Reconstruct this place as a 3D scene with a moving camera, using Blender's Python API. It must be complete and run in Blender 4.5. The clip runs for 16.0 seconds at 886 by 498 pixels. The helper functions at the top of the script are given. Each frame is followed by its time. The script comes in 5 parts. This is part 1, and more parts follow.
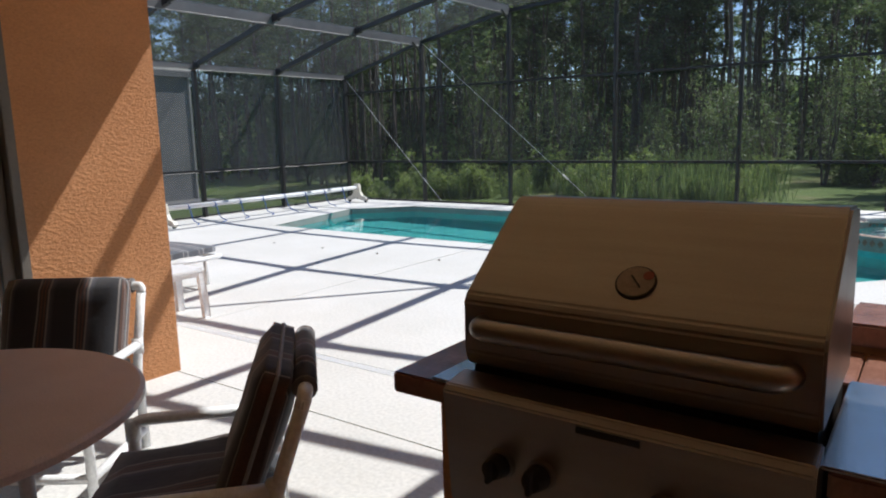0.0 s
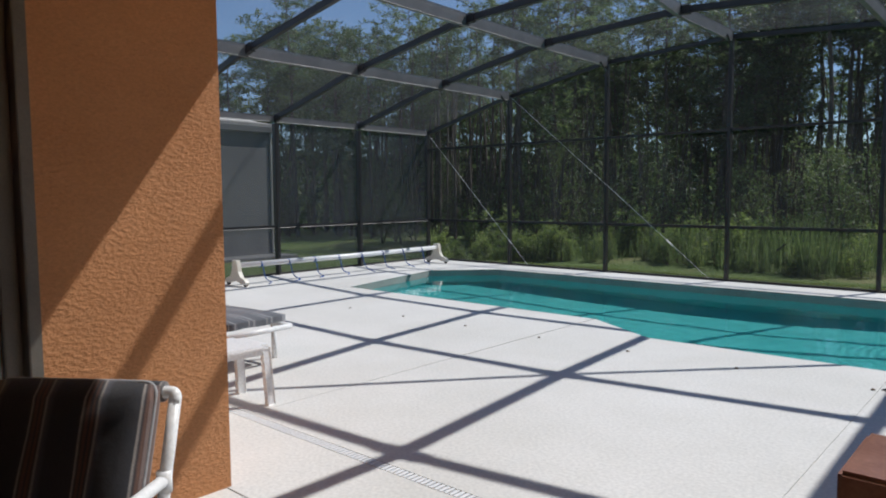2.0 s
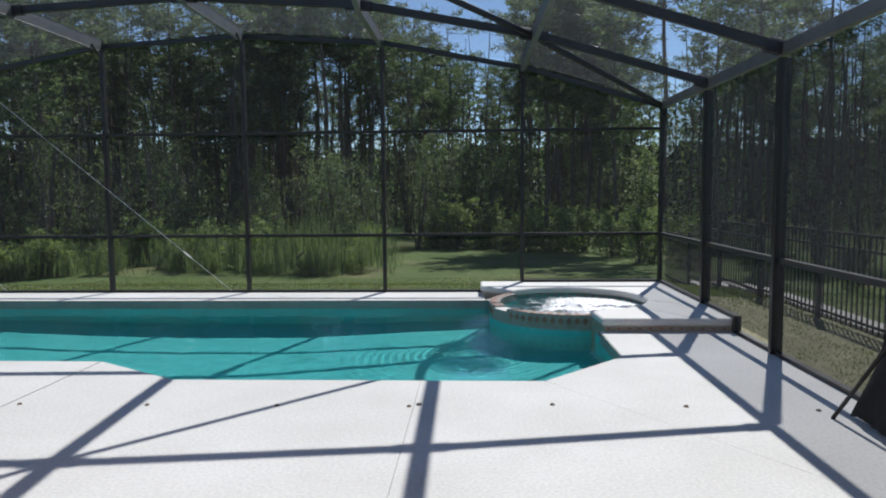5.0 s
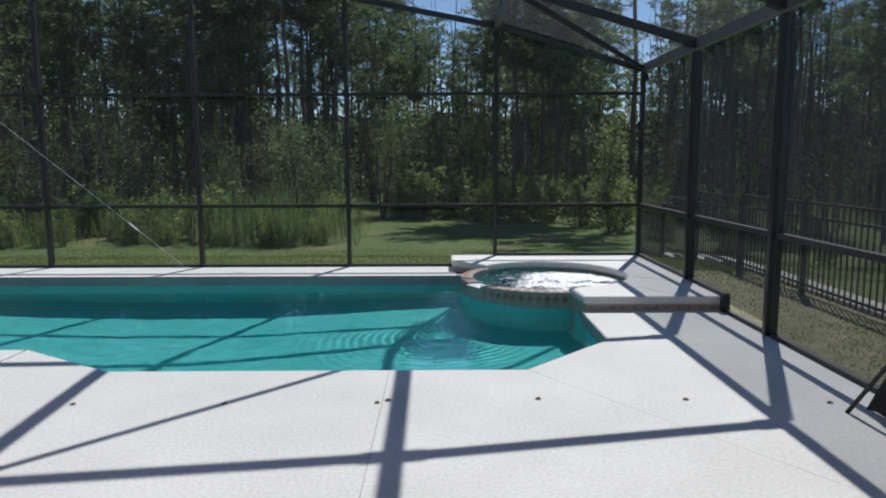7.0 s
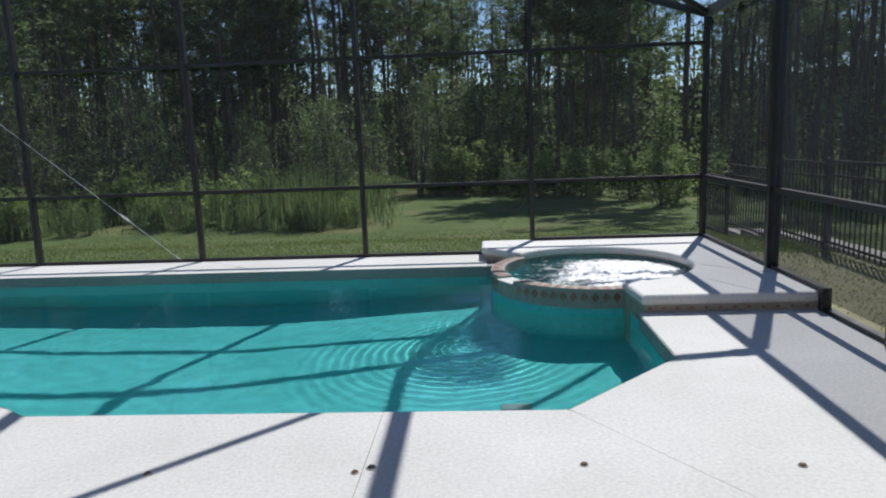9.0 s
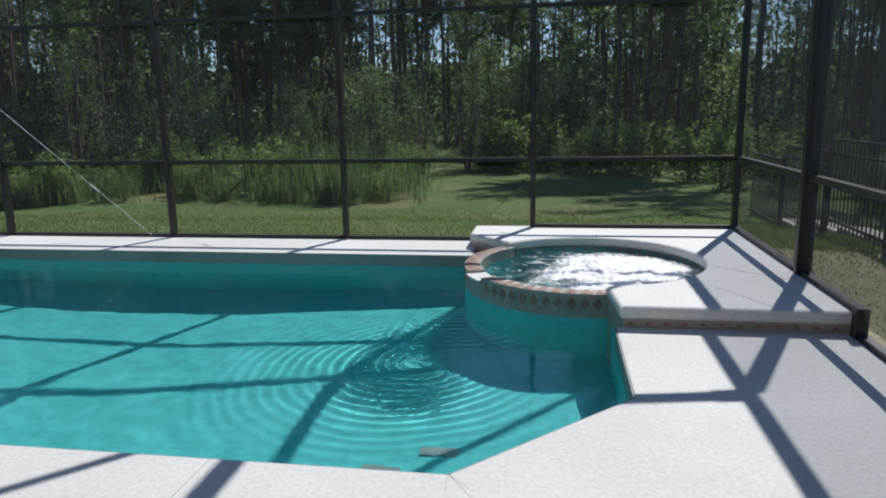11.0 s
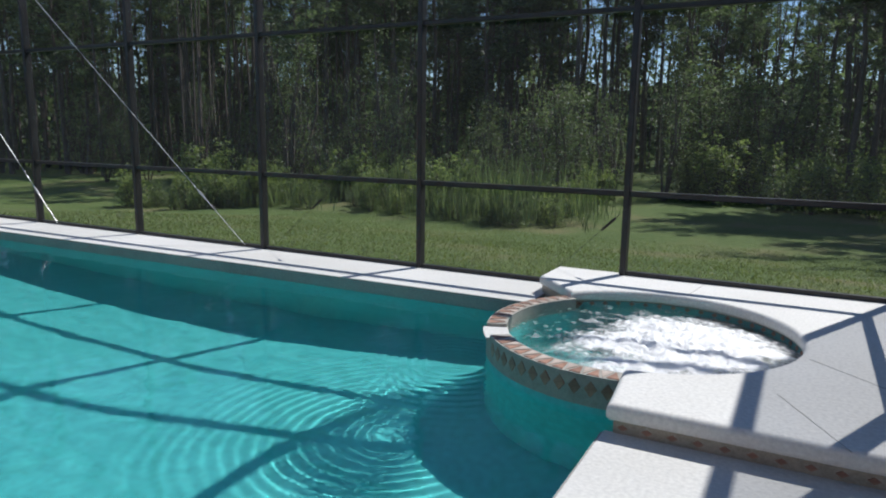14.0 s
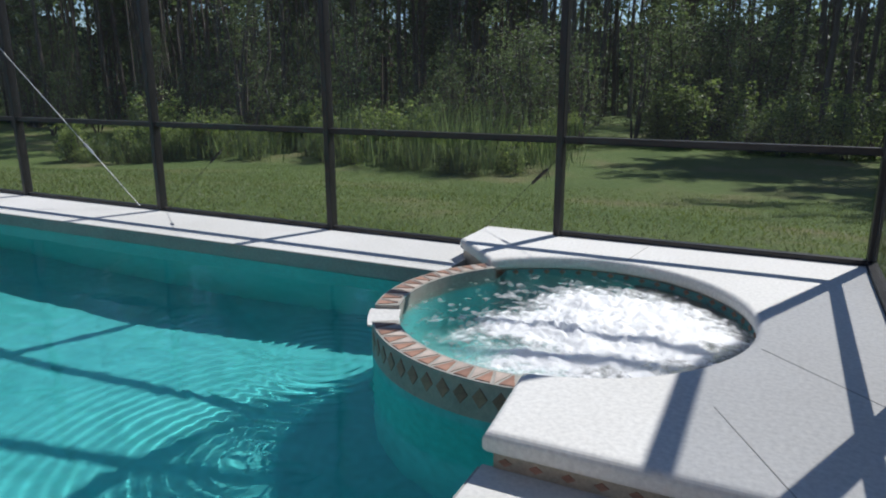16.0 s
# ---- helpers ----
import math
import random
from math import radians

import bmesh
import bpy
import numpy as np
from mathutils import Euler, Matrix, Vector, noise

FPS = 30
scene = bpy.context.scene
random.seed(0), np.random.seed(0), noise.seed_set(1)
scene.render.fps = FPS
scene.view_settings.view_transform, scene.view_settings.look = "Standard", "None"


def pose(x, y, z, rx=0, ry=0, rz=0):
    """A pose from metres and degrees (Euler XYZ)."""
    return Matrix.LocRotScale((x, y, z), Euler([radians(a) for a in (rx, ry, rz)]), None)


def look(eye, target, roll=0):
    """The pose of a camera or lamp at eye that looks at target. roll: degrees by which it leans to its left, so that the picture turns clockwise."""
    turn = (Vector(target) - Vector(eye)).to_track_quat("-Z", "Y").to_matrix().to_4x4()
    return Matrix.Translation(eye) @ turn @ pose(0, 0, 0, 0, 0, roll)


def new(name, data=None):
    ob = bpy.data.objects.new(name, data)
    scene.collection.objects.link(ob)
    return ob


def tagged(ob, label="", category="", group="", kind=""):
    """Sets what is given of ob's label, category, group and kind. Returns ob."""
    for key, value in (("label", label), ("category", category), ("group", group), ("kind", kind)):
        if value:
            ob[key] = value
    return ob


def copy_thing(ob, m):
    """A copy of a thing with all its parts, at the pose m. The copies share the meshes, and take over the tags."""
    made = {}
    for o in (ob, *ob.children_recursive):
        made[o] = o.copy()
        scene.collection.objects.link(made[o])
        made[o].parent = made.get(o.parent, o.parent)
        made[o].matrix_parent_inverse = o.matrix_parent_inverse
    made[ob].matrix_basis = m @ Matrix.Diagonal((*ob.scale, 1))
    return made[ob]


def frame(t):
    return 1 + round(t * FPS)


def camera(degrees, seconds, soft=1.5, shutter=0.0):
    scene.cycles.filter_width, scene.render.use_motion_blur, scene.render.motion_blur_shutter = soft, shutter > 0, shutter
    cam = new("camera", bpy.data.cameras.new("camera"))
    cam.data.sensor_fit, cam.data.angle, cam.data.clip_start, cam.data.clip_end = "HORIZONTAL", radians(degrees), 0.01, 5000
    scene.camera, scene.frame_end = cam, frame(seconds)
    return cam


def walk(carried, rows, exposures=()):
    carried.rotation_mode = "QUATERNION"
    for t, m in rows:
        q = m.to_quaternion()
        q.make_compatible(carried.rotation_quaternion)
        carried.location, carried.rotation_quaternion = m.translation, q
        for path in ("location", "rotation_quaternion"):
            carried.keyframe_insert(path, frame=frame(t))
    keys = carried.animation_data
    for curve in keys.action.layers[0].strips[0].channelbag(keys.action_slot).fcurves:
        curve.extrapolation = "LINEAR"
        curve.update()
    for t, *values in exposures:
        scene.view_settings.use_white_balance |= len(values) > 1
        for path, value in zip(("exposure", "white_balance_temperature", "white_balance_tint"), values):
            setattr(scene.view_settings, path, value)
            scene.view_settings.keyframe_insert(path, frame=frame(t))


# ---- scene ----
cam = camera(65.6, 16.0, 2.0)
PATH = [
    (0, (0.597, -0.087, 1.475), (-0.562, 1.509, 1.148), -1.5),
    (0.5, (0.414, 0.02, 1.454), (-0.881, 1.521, 1.192), -0.2),
    (1, (0.17, 0.16, 1.46), (-1.198, 1.603, 1.245), -0.7),
    (1.5, (-0.064, 0.363, 1.446), (-1.431, 1.811, 1.258), -0.5),
    (2, (-0.305, 0.59, 1.456), (-1.631, 2.079, 1.301), -0.4),
    (2.5, (-0.495, 0.794, 1.471), (-1.569, 2.476, 1.336), -0.3),
    (3, (-0.583, 0.97, 1.465), (-1.449, 2.77, 1.349), -0.5),
    (3.5, (-0.601, 1.192, 1.485), (-1.341, 3.047, 1.374), -0.6),
    (4, (-0.612, 1.305, 1.527), (-1.131, 3.233, 1.408), -0.6),
    (4.5, (-0.681, 1.424, 1.56), (-0.952, 3.401, 1.429), -0.5),
    (5, (-0.762, 1.514, 1.564), (-0.855, 3.505, 1.399), -0.5),
    (7.5, (-0.84, 2.428, 1.541), (-0.808, 4.411, 1.281), -0.6),
    (8, (-0.793, 2.773, 1.525), (-0.733, 4.755, 1.261), -1.1),
    (8.5, (-0.713, 3.135, 1.521), (-0.756, 5.113, 1.229), -1.7),
    (11, (0.219, 4.626, 1.428), (-0.103, 6.561, 1.037), -1.1),
    (11.5, (0.568, 4.758, 1.451), (0.044, 6.651, 1.073), -0.8),
    (12, (0.762, 5.009, 1.428), (0.117, 6.866, 1.058), -0.5),
    (12.5, (0.959, 5.233, 1.444), (0.186, 7.04, 1.074), -0.2),
    (13, (1.246, 5.471, 1.421), (0.367, 7.232, 1.068), 0.3),
    (13.5, (1.392, 5.706, 1.414), (0.513, 7.47, 1.072), 0.8),
    (14, (1.408, 5.978, 1.426), (0.484, 7.72, 1.09), 0.8),
    (14.5, (1.444, 6.292, 1.396), (0.489, 8.014, 1.047), 0.1),
    (15, (1.479, 6.624, 1.369), (0.558, 8.357, 0.984), -0.1),
    (15.5, (1.455, 6.933, 1.351), (0.573, 8.676, 0.923), 0.1),
    (16, (1.487, 7.084, 1.361), (0.632, 8.826, 0.877), -0.1),
]
walk(cam, [(t, look(eye, target, roll)) for t, eye, target, roll in PATH], exposures=[(0, 0.36, 6280, 10), (0.5, 0.28, 6280, 10), (1.0, 0.08, 6280, 10), (1.5, 0.0, 6280, 10), (2.5, -0.09, 6280, 10), (3.5, 0.02, 6280, 10), (4.5, 0.10, 6280, 10), (5, 0.10, 6280, 10), (7.5, -0.05, 6280, 10), (8, 0.0, 6280, 10), (8.5, 0.07, 6280, 10), (11, 0.08, 6280, 10), (14, 0.12, 6280, 10), (15, 0.11, 6280, 10), (16, 0.06, 6280, 10)])

# ---- world, sun and light ----
SUN = Vector((0.315, 0.72, 1.0)).normalized()          # towards the sun
world = bpy.data.worlds.new("sky")
scene.world = world
world.use_nodes = True
wn = world.node_tree
sky = wn.nodes.new("ShaderNodeTexSky")
sky.sky_type = "NISHITA"
sky.sun_disc = False
sky.sun_elevation = math.asin(SUN.z)
sky.sun_rotation = math.atan2(SUN.x, SUN.y)
sky.air_density, sky.dust_density, sky.ozone_density = 0.9, 0.02, 4.5
wn.nodes["Background"].inputs["Strength"].default_value = 0.10
wn.links.new(sky.outputs["Color"], wn.nodes["Background"].inputs["Color"])
lamp = bpy.data.lights.new("sun", "SUN")
lamp.energy, lamp.angle, lamp.color = 5.0, radians(0.55), (1.0, 0.97, 0.92)
lamp.cycles.is_caustics_light = True
sun = new("sun", lamp)
sun.matrix_world = look(SUN * 60, (0, 0, 0))


# ---- materials ----
def nodes_of(name):
    m = bpy.data.materials.new(name)
    m.use_nodes = True
    t = m.node_tree
    return m, t, t.nodes["Principled BSDF"]


def ramp(t, src, stops):
    r = t.nodes.new("ShaderNodeValToRGB")
    el = r.color_ramp.elements
    while len(el) < len(stops):
        el.new(0.5)
    for e, (p, c) in zip(el, stops):
        e.position, e.color = p, (*c, 1)
    t.links.new(src, r.inputs["Fac"])
    return r.outputs["Color"]


def noise_of(t, scale, detail=4.0, rough=0.55, stretch=None, coord="Object"):
    tc = t.nodes.new("ShaderNodeTexCoord")
    out = tc.outputs[coord]
    if stretch:
        mp = t.nodes.new("ShaderNodeMapping")
        mp.inputs["Scale"].default_value = stretch
        t.links.new(out, mp.inputs["Vector"])
        out = mp.outputs["Vector"]
    n = t.nodes.new("ShaderNodeTexNoise")
    n.inputs["Scale"].default_value, n.inputs["Detail"].default_value, n.inputs["Roughness"].default_value = scale, detail, rough
    t.links.new(out, n.inputs["Vector"])
    return n.outputs["Fac"]


def mixed(t, fac, a, b, mode="MIX"):
    m = t.nodes.new("ShaderNodeMix")
    m.data_type, m.blend_type = "RGBA", mode
    for socket, v in ((m.inputs[0], fac), (m.inputs[6], a), (m.inputs[7], b)):
        if isinstance(v, (int, float)):
            socket.default_value = v
        elif isinstance(v, tuple):
            socket.default_value = (*v, 1)
        else:
            t.links.new(v, socket)
    return m.outputs[2]


def surface(name, c1, c2, scale=3.0, fine=60.0, rough=0.6, metal=0.0, bump=0.2, bump_scale=80.0, depth=0.004, stretch=None, spec=0.5, spread=0.0):
    """A surface with patches (c1 to c2), fine grain and relief; spread: how far alike pieces differ."""
    m, t, b = nodes_of(name)
    col = ramp(t, noise_of(t, scale, 5, 0.6, stretch), [(0.32, c1), (0.68, c2)])
    grain = ramp(t, noise_of(t, fine, 3, 0.6, stretch), [(0.3, (0.86, 0.86, 0.86)), (0.7, (1.08, 1.08, 1.08))])
    col = mixed(t, 1.0, col, grain, "MULTIPLY")
    if spread:
        info = t.nodes.new("ShaderNodeObjectInfo")
        tone = ramp(t, info.outputs["Random"], [(0, (1 - spread,) * 3), (1, (1 + spread,) * 3)])
        col = mixed(t, 1.0, col, tone, "MULTIPLY")
    t.links.new(col, b.inputs["Base Color"])
    b.inputs["Metallic"].default_value, b.inputs["Specular IOR Level"].default_value = metal, spec
    rr = t.nodes.new("ShaderNodeMapRange")
    rr.inputs["To Min"].default_value, rr.inputs["To Max"].default_value = max(0.02, rough - 0.12), min(1.0, rough + 0.12)
    t.links.new(noise_of(t, scale * 2.3, 3), rr.inputs["Value"])
    t.links.new(rr.outputs["Result"], b.inputs["Roughness"])
    if bump:
        bp = t.nodes.new("ShaderNodeBump")
        bp.inputs["Strength"].default_value, bp.inputs["Distance"].default_value = bump, depth
        t.links.new(noise_of(t, bump_scale, 4, 0.6, stretch), bp.inputs["Height"])
        t.links.new(bp.outputs["Normal"], b.inputs["Normal"])
    return m


def foliage(name, dark, light, through_light=0.35, rough=0.55):
    """Leaves: each island of its own tone, some light passing through."""
    m, t, b = nodes_of(name)
    geo = t.nodes.new("ShaderNodeNewGeometry")
    info = t.nodes.new("ShaderNodeObjectInfo")
    col = ramp(t, geo.outputs["Random Per Island"], [(0.0, dark), (1.0, light)])
    tone = ramp(t, info.outputs["Random"], [(0, (0.7, 0.74, 0.72)), (1, (1.25, 1.2, 1.1))])
    col = mixed(t, 1.0, col, tone, "MULTIPLY")
    t.links.new(col, b.inputs["Base Color"])
    b.inputs["Roughness"].default_value = rough
    tr = t.nodes.new("ShaderNodeBsdfTranslucent")
    t.links.new(mixed(t, 1.0, col, (1.35, 1.5, 0.85), "MULTIPLY"), tr.inputs["Color"])
    mx = t.nodes.new("ShaderNodeMixShader")
    mx.inputs["Fac"].default_value = through_light
    t.links.new(b.outputs[0], mx.inputs[1])
    t.links.new(tr.outputs[0], mx.inputs[2])
    t.links.new(mx.outputs[0], t.nodes["Material Output"].inputs["Surface"])
    return m


def mesh_screen(name, cover, tone):
    """Insect screen: threads too fine to tell apart cover a share of the light."""
    m, t, b = nodes_of(name)
    t.nodes.remove(b)
    clear = t.nodes.new("ShaderNodeBsdfTransparent")
    df = t.nodes.new("ShaderNodeBsdfDiffuse")
    tl = t.nodes.new("ShaderNodeBsdfTranslucent")
    dirt = ramp(t, noise_of(t, 1.3, 4), [(0.3, tuple(0.8 * v for v in tone)), (0.7, tuple(1.2 * v for v in tone))])
    t.links.new(dirt, df.inputs["Color"])
    t.links.new(dirt, tl.inputs["Color"])
    both = t.nodes.new("ShaderNodeMixShader")
    both.inputs["Fac"].default_value = 0.5
    t.links.new(df.outputs[0], both.inputs[1])
    t.links.new(tl.outputs[0], both.inputs[2])
    mx = t.nodes.new("ShaderNodeMixShader")
    mx.inputs["Fac"].default_value = cover
    t.links.new(clear.outputs[0], mx.inputs[1])
    t.links.new(both.outputs[0], mx.inputs[2])
    t.links.new(mx.outputs[0], t.nodes["Material Output"].inputs["Surface"])
    return m


def water_surface(name, tint, rough=0.0, scale=7.0, strength=0.08):
    m, t, b = nodes_of(name)
    b.inputs["Base Color"].default_value = (*tint, 1)
    b.inputs["Transmission Weight"].default_value, b.inputs["IOR"].default_value, b.inputs["Roughness"].default_value = 1.0, 1.33, rough
    bp = t.nodes.new("ShaderNodeBump")
    bp.inputs["Strength"].default_value, bp.inputs["Distance"].default_value = strength, 0.02
    t.links.new(noise_of(t, scale, 3, 0.5), bp.inputs["Height"])
    t.links.new(bp.outputs["Normal"], b.inputs["Normal"])
    return m


def glassy(name, tint):
    """Window glass: clear, with a mirror gloss that grows towards grazing views."""
    m, t, b = nodes_of(name)
    t.nodes.remove(b)
    clear = t.nodes.new("ShaderNodeBsdfTransparent")
    clear.inputs["Color"].default_value = (*tint, 1)
    gloss = t.nodes.new("ShaderNodeBsdfGlossy")
    gloss.inputs["Roughness"].default_value = 0.02
    fr = t.nodes.new("ShaderNodeFresnel")
    fr.inputs["IOR"].default_value = 1.6
    mx = t.nodes.new("ShaderNodeMixShader")
    t.links.new(fr.outputs[0], mx.inputs["Fac"])
    t.links.new(clear.outputs[0], mx.inputs[1])
    t.links.new(gloss.outputs[0], mx.inputs[2])
    t.links.new(mx.outputs[0], t.nodes["Material Output"].inputs["Surface"])
    return m


def striped(name, dark=(0.022, 0.022, 0.028), pale=(0.30, 0.27, 0.25), rust=(0.13, 0.06, 0.04), grey=(0.07, 0.07, 0.09)):
    """Dark woven cushion cloth with pale and rust stripes running along local y."""
    m, t, b = nodes_of(name)
    tc = t.nodes.new("ShaderNodeTexCoord")
    sep = t.nodes.new("ShaderNodeSeparateXYZ")
    t.links.new(tc.outputs["Object"], sep.inputs[0])
    mul = t.nodes.new("ShaderNodeMath")
    mul.operation = "MULTIPLY"
    mul.inputs[1].default_value = 5.4
    t.links.new(sep.outputs["X"], mul.inputs[0])
    fr = t.nodes.new("ShaderNodeMath")
    fr.operation = "FRACT"
    t.links.new(mul.outputs[0], fr.inputs[0])
    col = ramp(t, fr.outputs[0], [(0.0, dark), (0.40, dark), (0.43, pale), (0.47, dark), (0.52, rust), (0.57, dark), (0.61, rust), (0.66, dark), (0.70, pale), (0.74, grey), (0.86, dark)])
    grain = ramp(t, noise_of(t, 240, 2), [(0.3, (0.75, 0.75, 0.75)), (0.7, (1.2, 1.2, 1.2))])
    t.links.new(mixed(t, 1.0, col, grain, "MULTIPLY"), b.inputs["Base Color"])
    b.inputs["Roughness"].default_value, b.inputs["Sheen Weight"].default_value = 0.85, 0.35
    bp = t.nodes.new("ShaderNodeBump")
    bp.inputs["Strength"].default_value, bp.inputs["Distance"].default_value = 0.5, 0.004
    t.links.new(noise_of(t, 26, 3), bp.inputs["Height"])
    t.links.new(bp.outputs["Normal"], b.inputs["Normal"])
    return m


def lawn(name):
    m, t, b = nodes_of(name)
    big = ramp(t, noise_of(t, 0.35, 5, 0.6), [(0.3, (0.082, 0.131, 0.037)), (0.52, (0.113, 0.160, 0.052)), (0.70, (0.185, 0.174, 0.086))])
    small = ramp(t, noise_of(t, 9, 5, 0.7), [(0.3, (0.72, 0.72, 0.68)), (0.7, (1.22, 1.22, 1.15))])
    t.links.new(mixed(t, 1.0, big, small, "MULTIPLY"), b.inputs["Base Color"])
    b.inputs["Roughness"].default_value, b.inputs["Specular IOR Level"].default_value = 0.9, 0.2
    bp = t.nodes.new("ShaderNodeBump")
    bp.inputs["Strength"].default_value, bp.inputs["Distance"].default_value = 0.9, 0.06
    t.links.new(noise_of(t, 22, 5, 0.7), bp.inputs["Height"])
    t.links.new(bp.outputs["Normal"], b.inputs["Normal"])
    return m


def foam_surface(name):
    """Bubbling water: white froth in patches over clear water."""
    m, t, b = nodes_of(name)
    b.inputs["Base Color"].default_value = (0.62, 0.80, 0.80, 1)
    b.inputs["Transmission Weight"].default_value, b.inputs["IOR"].default_value, b.inputs["Roughness"].default_value = 1.0, 1.33, 0.03
    fr = t.nodes.new("ShaderNodeBsdfPrincipled")
    fr.inputs["Base Color"].default_value = (0.92, 0.94, 0.95, 1)
    fr.inputs["Roughness"].default_value = 0.45
    fr.inputs["Subsurface Weight"].default_value, fr.inputs["Subsurface Scale"].default_value = 0.85, 0.16
    fr.inputs["Subsurface Radius"].default_value = (1.0, 1.0, 1.0)
    at = t.nodes.new("ShaderNodeAttribute")
    at.attribute_name = "froth"
    add = t.nodes.new("ShaderNodeMath")
    add.operation = "ADD"
    t.links.new(at.outputs["Fac"], add.inputs[0])
    t.links.new(noise_of(t, 17, 7, 0.78), add.inputs[1])
    fac = ramp(t, add.outputs[0], [(0.64, (0, 0, 0)), (0.84, (0.42, 0.42, 0.42)), (1.12, (1, 1, 1))])
    bp = t.nodes.new("ShaderNodeBump")
    bp.inputs["Strength"].default_value, bp.inputs["Distance"].default_value = 0.45, 0.025
    t.links.new(noise_of(t, 24, 5, 0.7), bp.inputs["Height"])
    for s in (b, fr):
        t.links.new(bp.outputs["Normal"], s.inputs["Normal"])
    mx = t.nodes.new("ShaderNodeMixShader")
    t.links.new(fac, mx.inputs["Fac"])
    t.links.new(b.outputs[0], mx.inputs[1])
    t.links.new(fr.outputs[0], mx.inputs[2])
    t.links.new(mx.outputs[0], t.nodes["Material Output"].inputs["Surface"])
    return m


CONCRETE = surface("deck_concrete", (0.64, 0.63, 0.595), (0.745, 0.735, 0.71), 0.7, 45, 0.8, bump=0.2, bump_scale=120, depth=0.003)
CONCRETE_PALE = surface("pale_spa_concrete", (0.73, 0.715, 0.68), (0.82, 0.81, 0.78), 0.8, 45, 0.8, bump=0.15, bump_scale=110, depth=0.003)
# darker greenish grey: the shade on the coping's face is put into its colour
COPING = surface("shaded_coping", (0.30, 0.32, 0.30), (0.40, 0.41, 0.38), 2.0, 50, 0.8, bump=0.3, bump_scale=90)
CONCRETE_OLD = surface("rough_concrete", (0.34, 0.33, 0.31), (0.46, 0.44, 0.41), 2.5, 60, 0.9, bump=0.5, bump_scale=60)
UNDER = surface("joint_fill", (0.16, 0.155, 0.15), (0.22, 0.21, 0.20), 6, 80, 0.95)
STUCCO = surface("orange_stucco", (0.53, 0.238, 0.098), (0.60, 0.28, 0.122), 1.6, 70, 0.85, bump=0.9, bump_scale=38, depth=0.012, stretch=(1, 1, 1.7))
STUCCO_PALE = surface("grey_stucco", (0.15, 0.15, 0.155), (0.19, 0.19, 0.19), 1.2, 40, 0.9, bump=0.5, bump_scale=30)
PAINTED = surface("orange_ceiling_paint", (0.76, 0.47, 0.225), (0.82, 0.52, 0.26), 2, 60, 0.8, bump=0.3, bump_scale=60)
PLASTER = surface("white_ceiling", (0.62, 0.60, 0.56), (0.68, 0.66, 0.62), 2, 60, 0.85, bump=0.3, bump_scale=60)
ROOFING = surface("roof_shingle", (0.10, 0.09, 0.08), (0.16, 0.14, 0.13), 4, 30, 0.9)
BEAM = surface("satin_grey_aluminium", (0.13, 0.13, 0.135), (0.18, 0.178, 0.18), 3, 120, 0.45, metal=0.25, bump=0.05, bump_scale=200, spec=0.7)
ALU = surface("bronze_aluminium", (0.020, 0.0195, 0.021), (0.032, 0.031, 0.033), 3, 120, 0.40, metal=0.0, bump=0.05, bump_scale=200, spec=0.5)
# one screen cloth: sunlit haze is painted in as a paler tone, roof and left
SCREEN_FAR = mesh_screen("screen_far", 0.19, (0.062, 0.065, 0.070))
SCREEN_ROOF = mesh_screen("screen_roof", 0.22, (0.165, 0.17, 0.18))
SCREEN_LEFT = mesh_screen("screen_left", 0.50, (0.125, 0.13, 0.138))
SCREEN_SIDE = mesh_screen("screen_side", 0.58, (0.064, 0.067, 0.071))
STEEL = surface("brushed_steel", (0.31, 0.29, 0.265), (0.345, 0.325, 0.30), 2.0, 160, 0.36, metal=1.0, bump=0.08, bump_scale=240, stretch=(1, 14, 14))
STEEL_DARK = surface("dark_metal", (0.03, 0.03, 0.03), (0.06, 0.055, 0.05), 6, 90, 0.5, metal=0.6)
STEEL_BRIGHT = surface("polished_steel", (0.55, 0.54, 0.52), (0.62, 0.61, 0.59), 3.0, 160, 0.2, metal=1.0, bump=0.03, bump_scale=160)
CABLE = surface("steel_cable", (0.55, 0.55, 0.55), (0.66, 0.66, 0.66), 20, 90, 0.35, metal=0.7)
TILE_TOP = surface("brown_counter_tile", (0.22, 0.105, 0.075), (0.32, 0.165, 0.12), 9, 90, 0.13, bump=0.08)
GROUT = surface("grout", (0.30, 0.27, 0.24), (0.38, 0.34, 0.30), 12, 90, 0.9)
TERRACOTTA = surface("terracotta_tile", (0.28, 0.15, 0.105), (0.42, 0.24, 0.17), 14, 90, 0.45, bump=0.2, spread=0.25)
TILE_SAND = surface("sand_tile", (0.36, 0.32, 0.25), (0.50, 0.45, 0.36), 10, 80, 0.5, bump=0.2, spread=0.12)
TILE_BLUSH = surface("blush_tile", (0.46, 0.38, 0.32), (0.60, 0.50, 0.43), 14, 90, 0.45, bump=0.2, spread=0.2)
RIM = surface("pale_rim_tile", (0.34, 0.325, 0.29), (0.46, 0.435, 0.39), 8, 60, 0.6, bump=0.2)
POOL_PLASTER = surface("pool_plaster", (0.125, 0.59, 0.59), (0.17, 0.68, 0.685), 1.4, 18, 0.7, bump=0.15, bump_scale=20)
SPA_PLASTER = surface("spa_plaster", (0.13, 0.34, 0.34), (0.19, 0.42, 0.41), 1.4, 18, 0.7)
WATER = water_surface("pool_water", (0.68, 0.975, 0.965))
FOAM = foam_surface("spa_water")
DROP = surface("water_drop", (0.85, 0.88, 0.9), (0.92, 0.94, 0.95), 30, 90, 0.2)
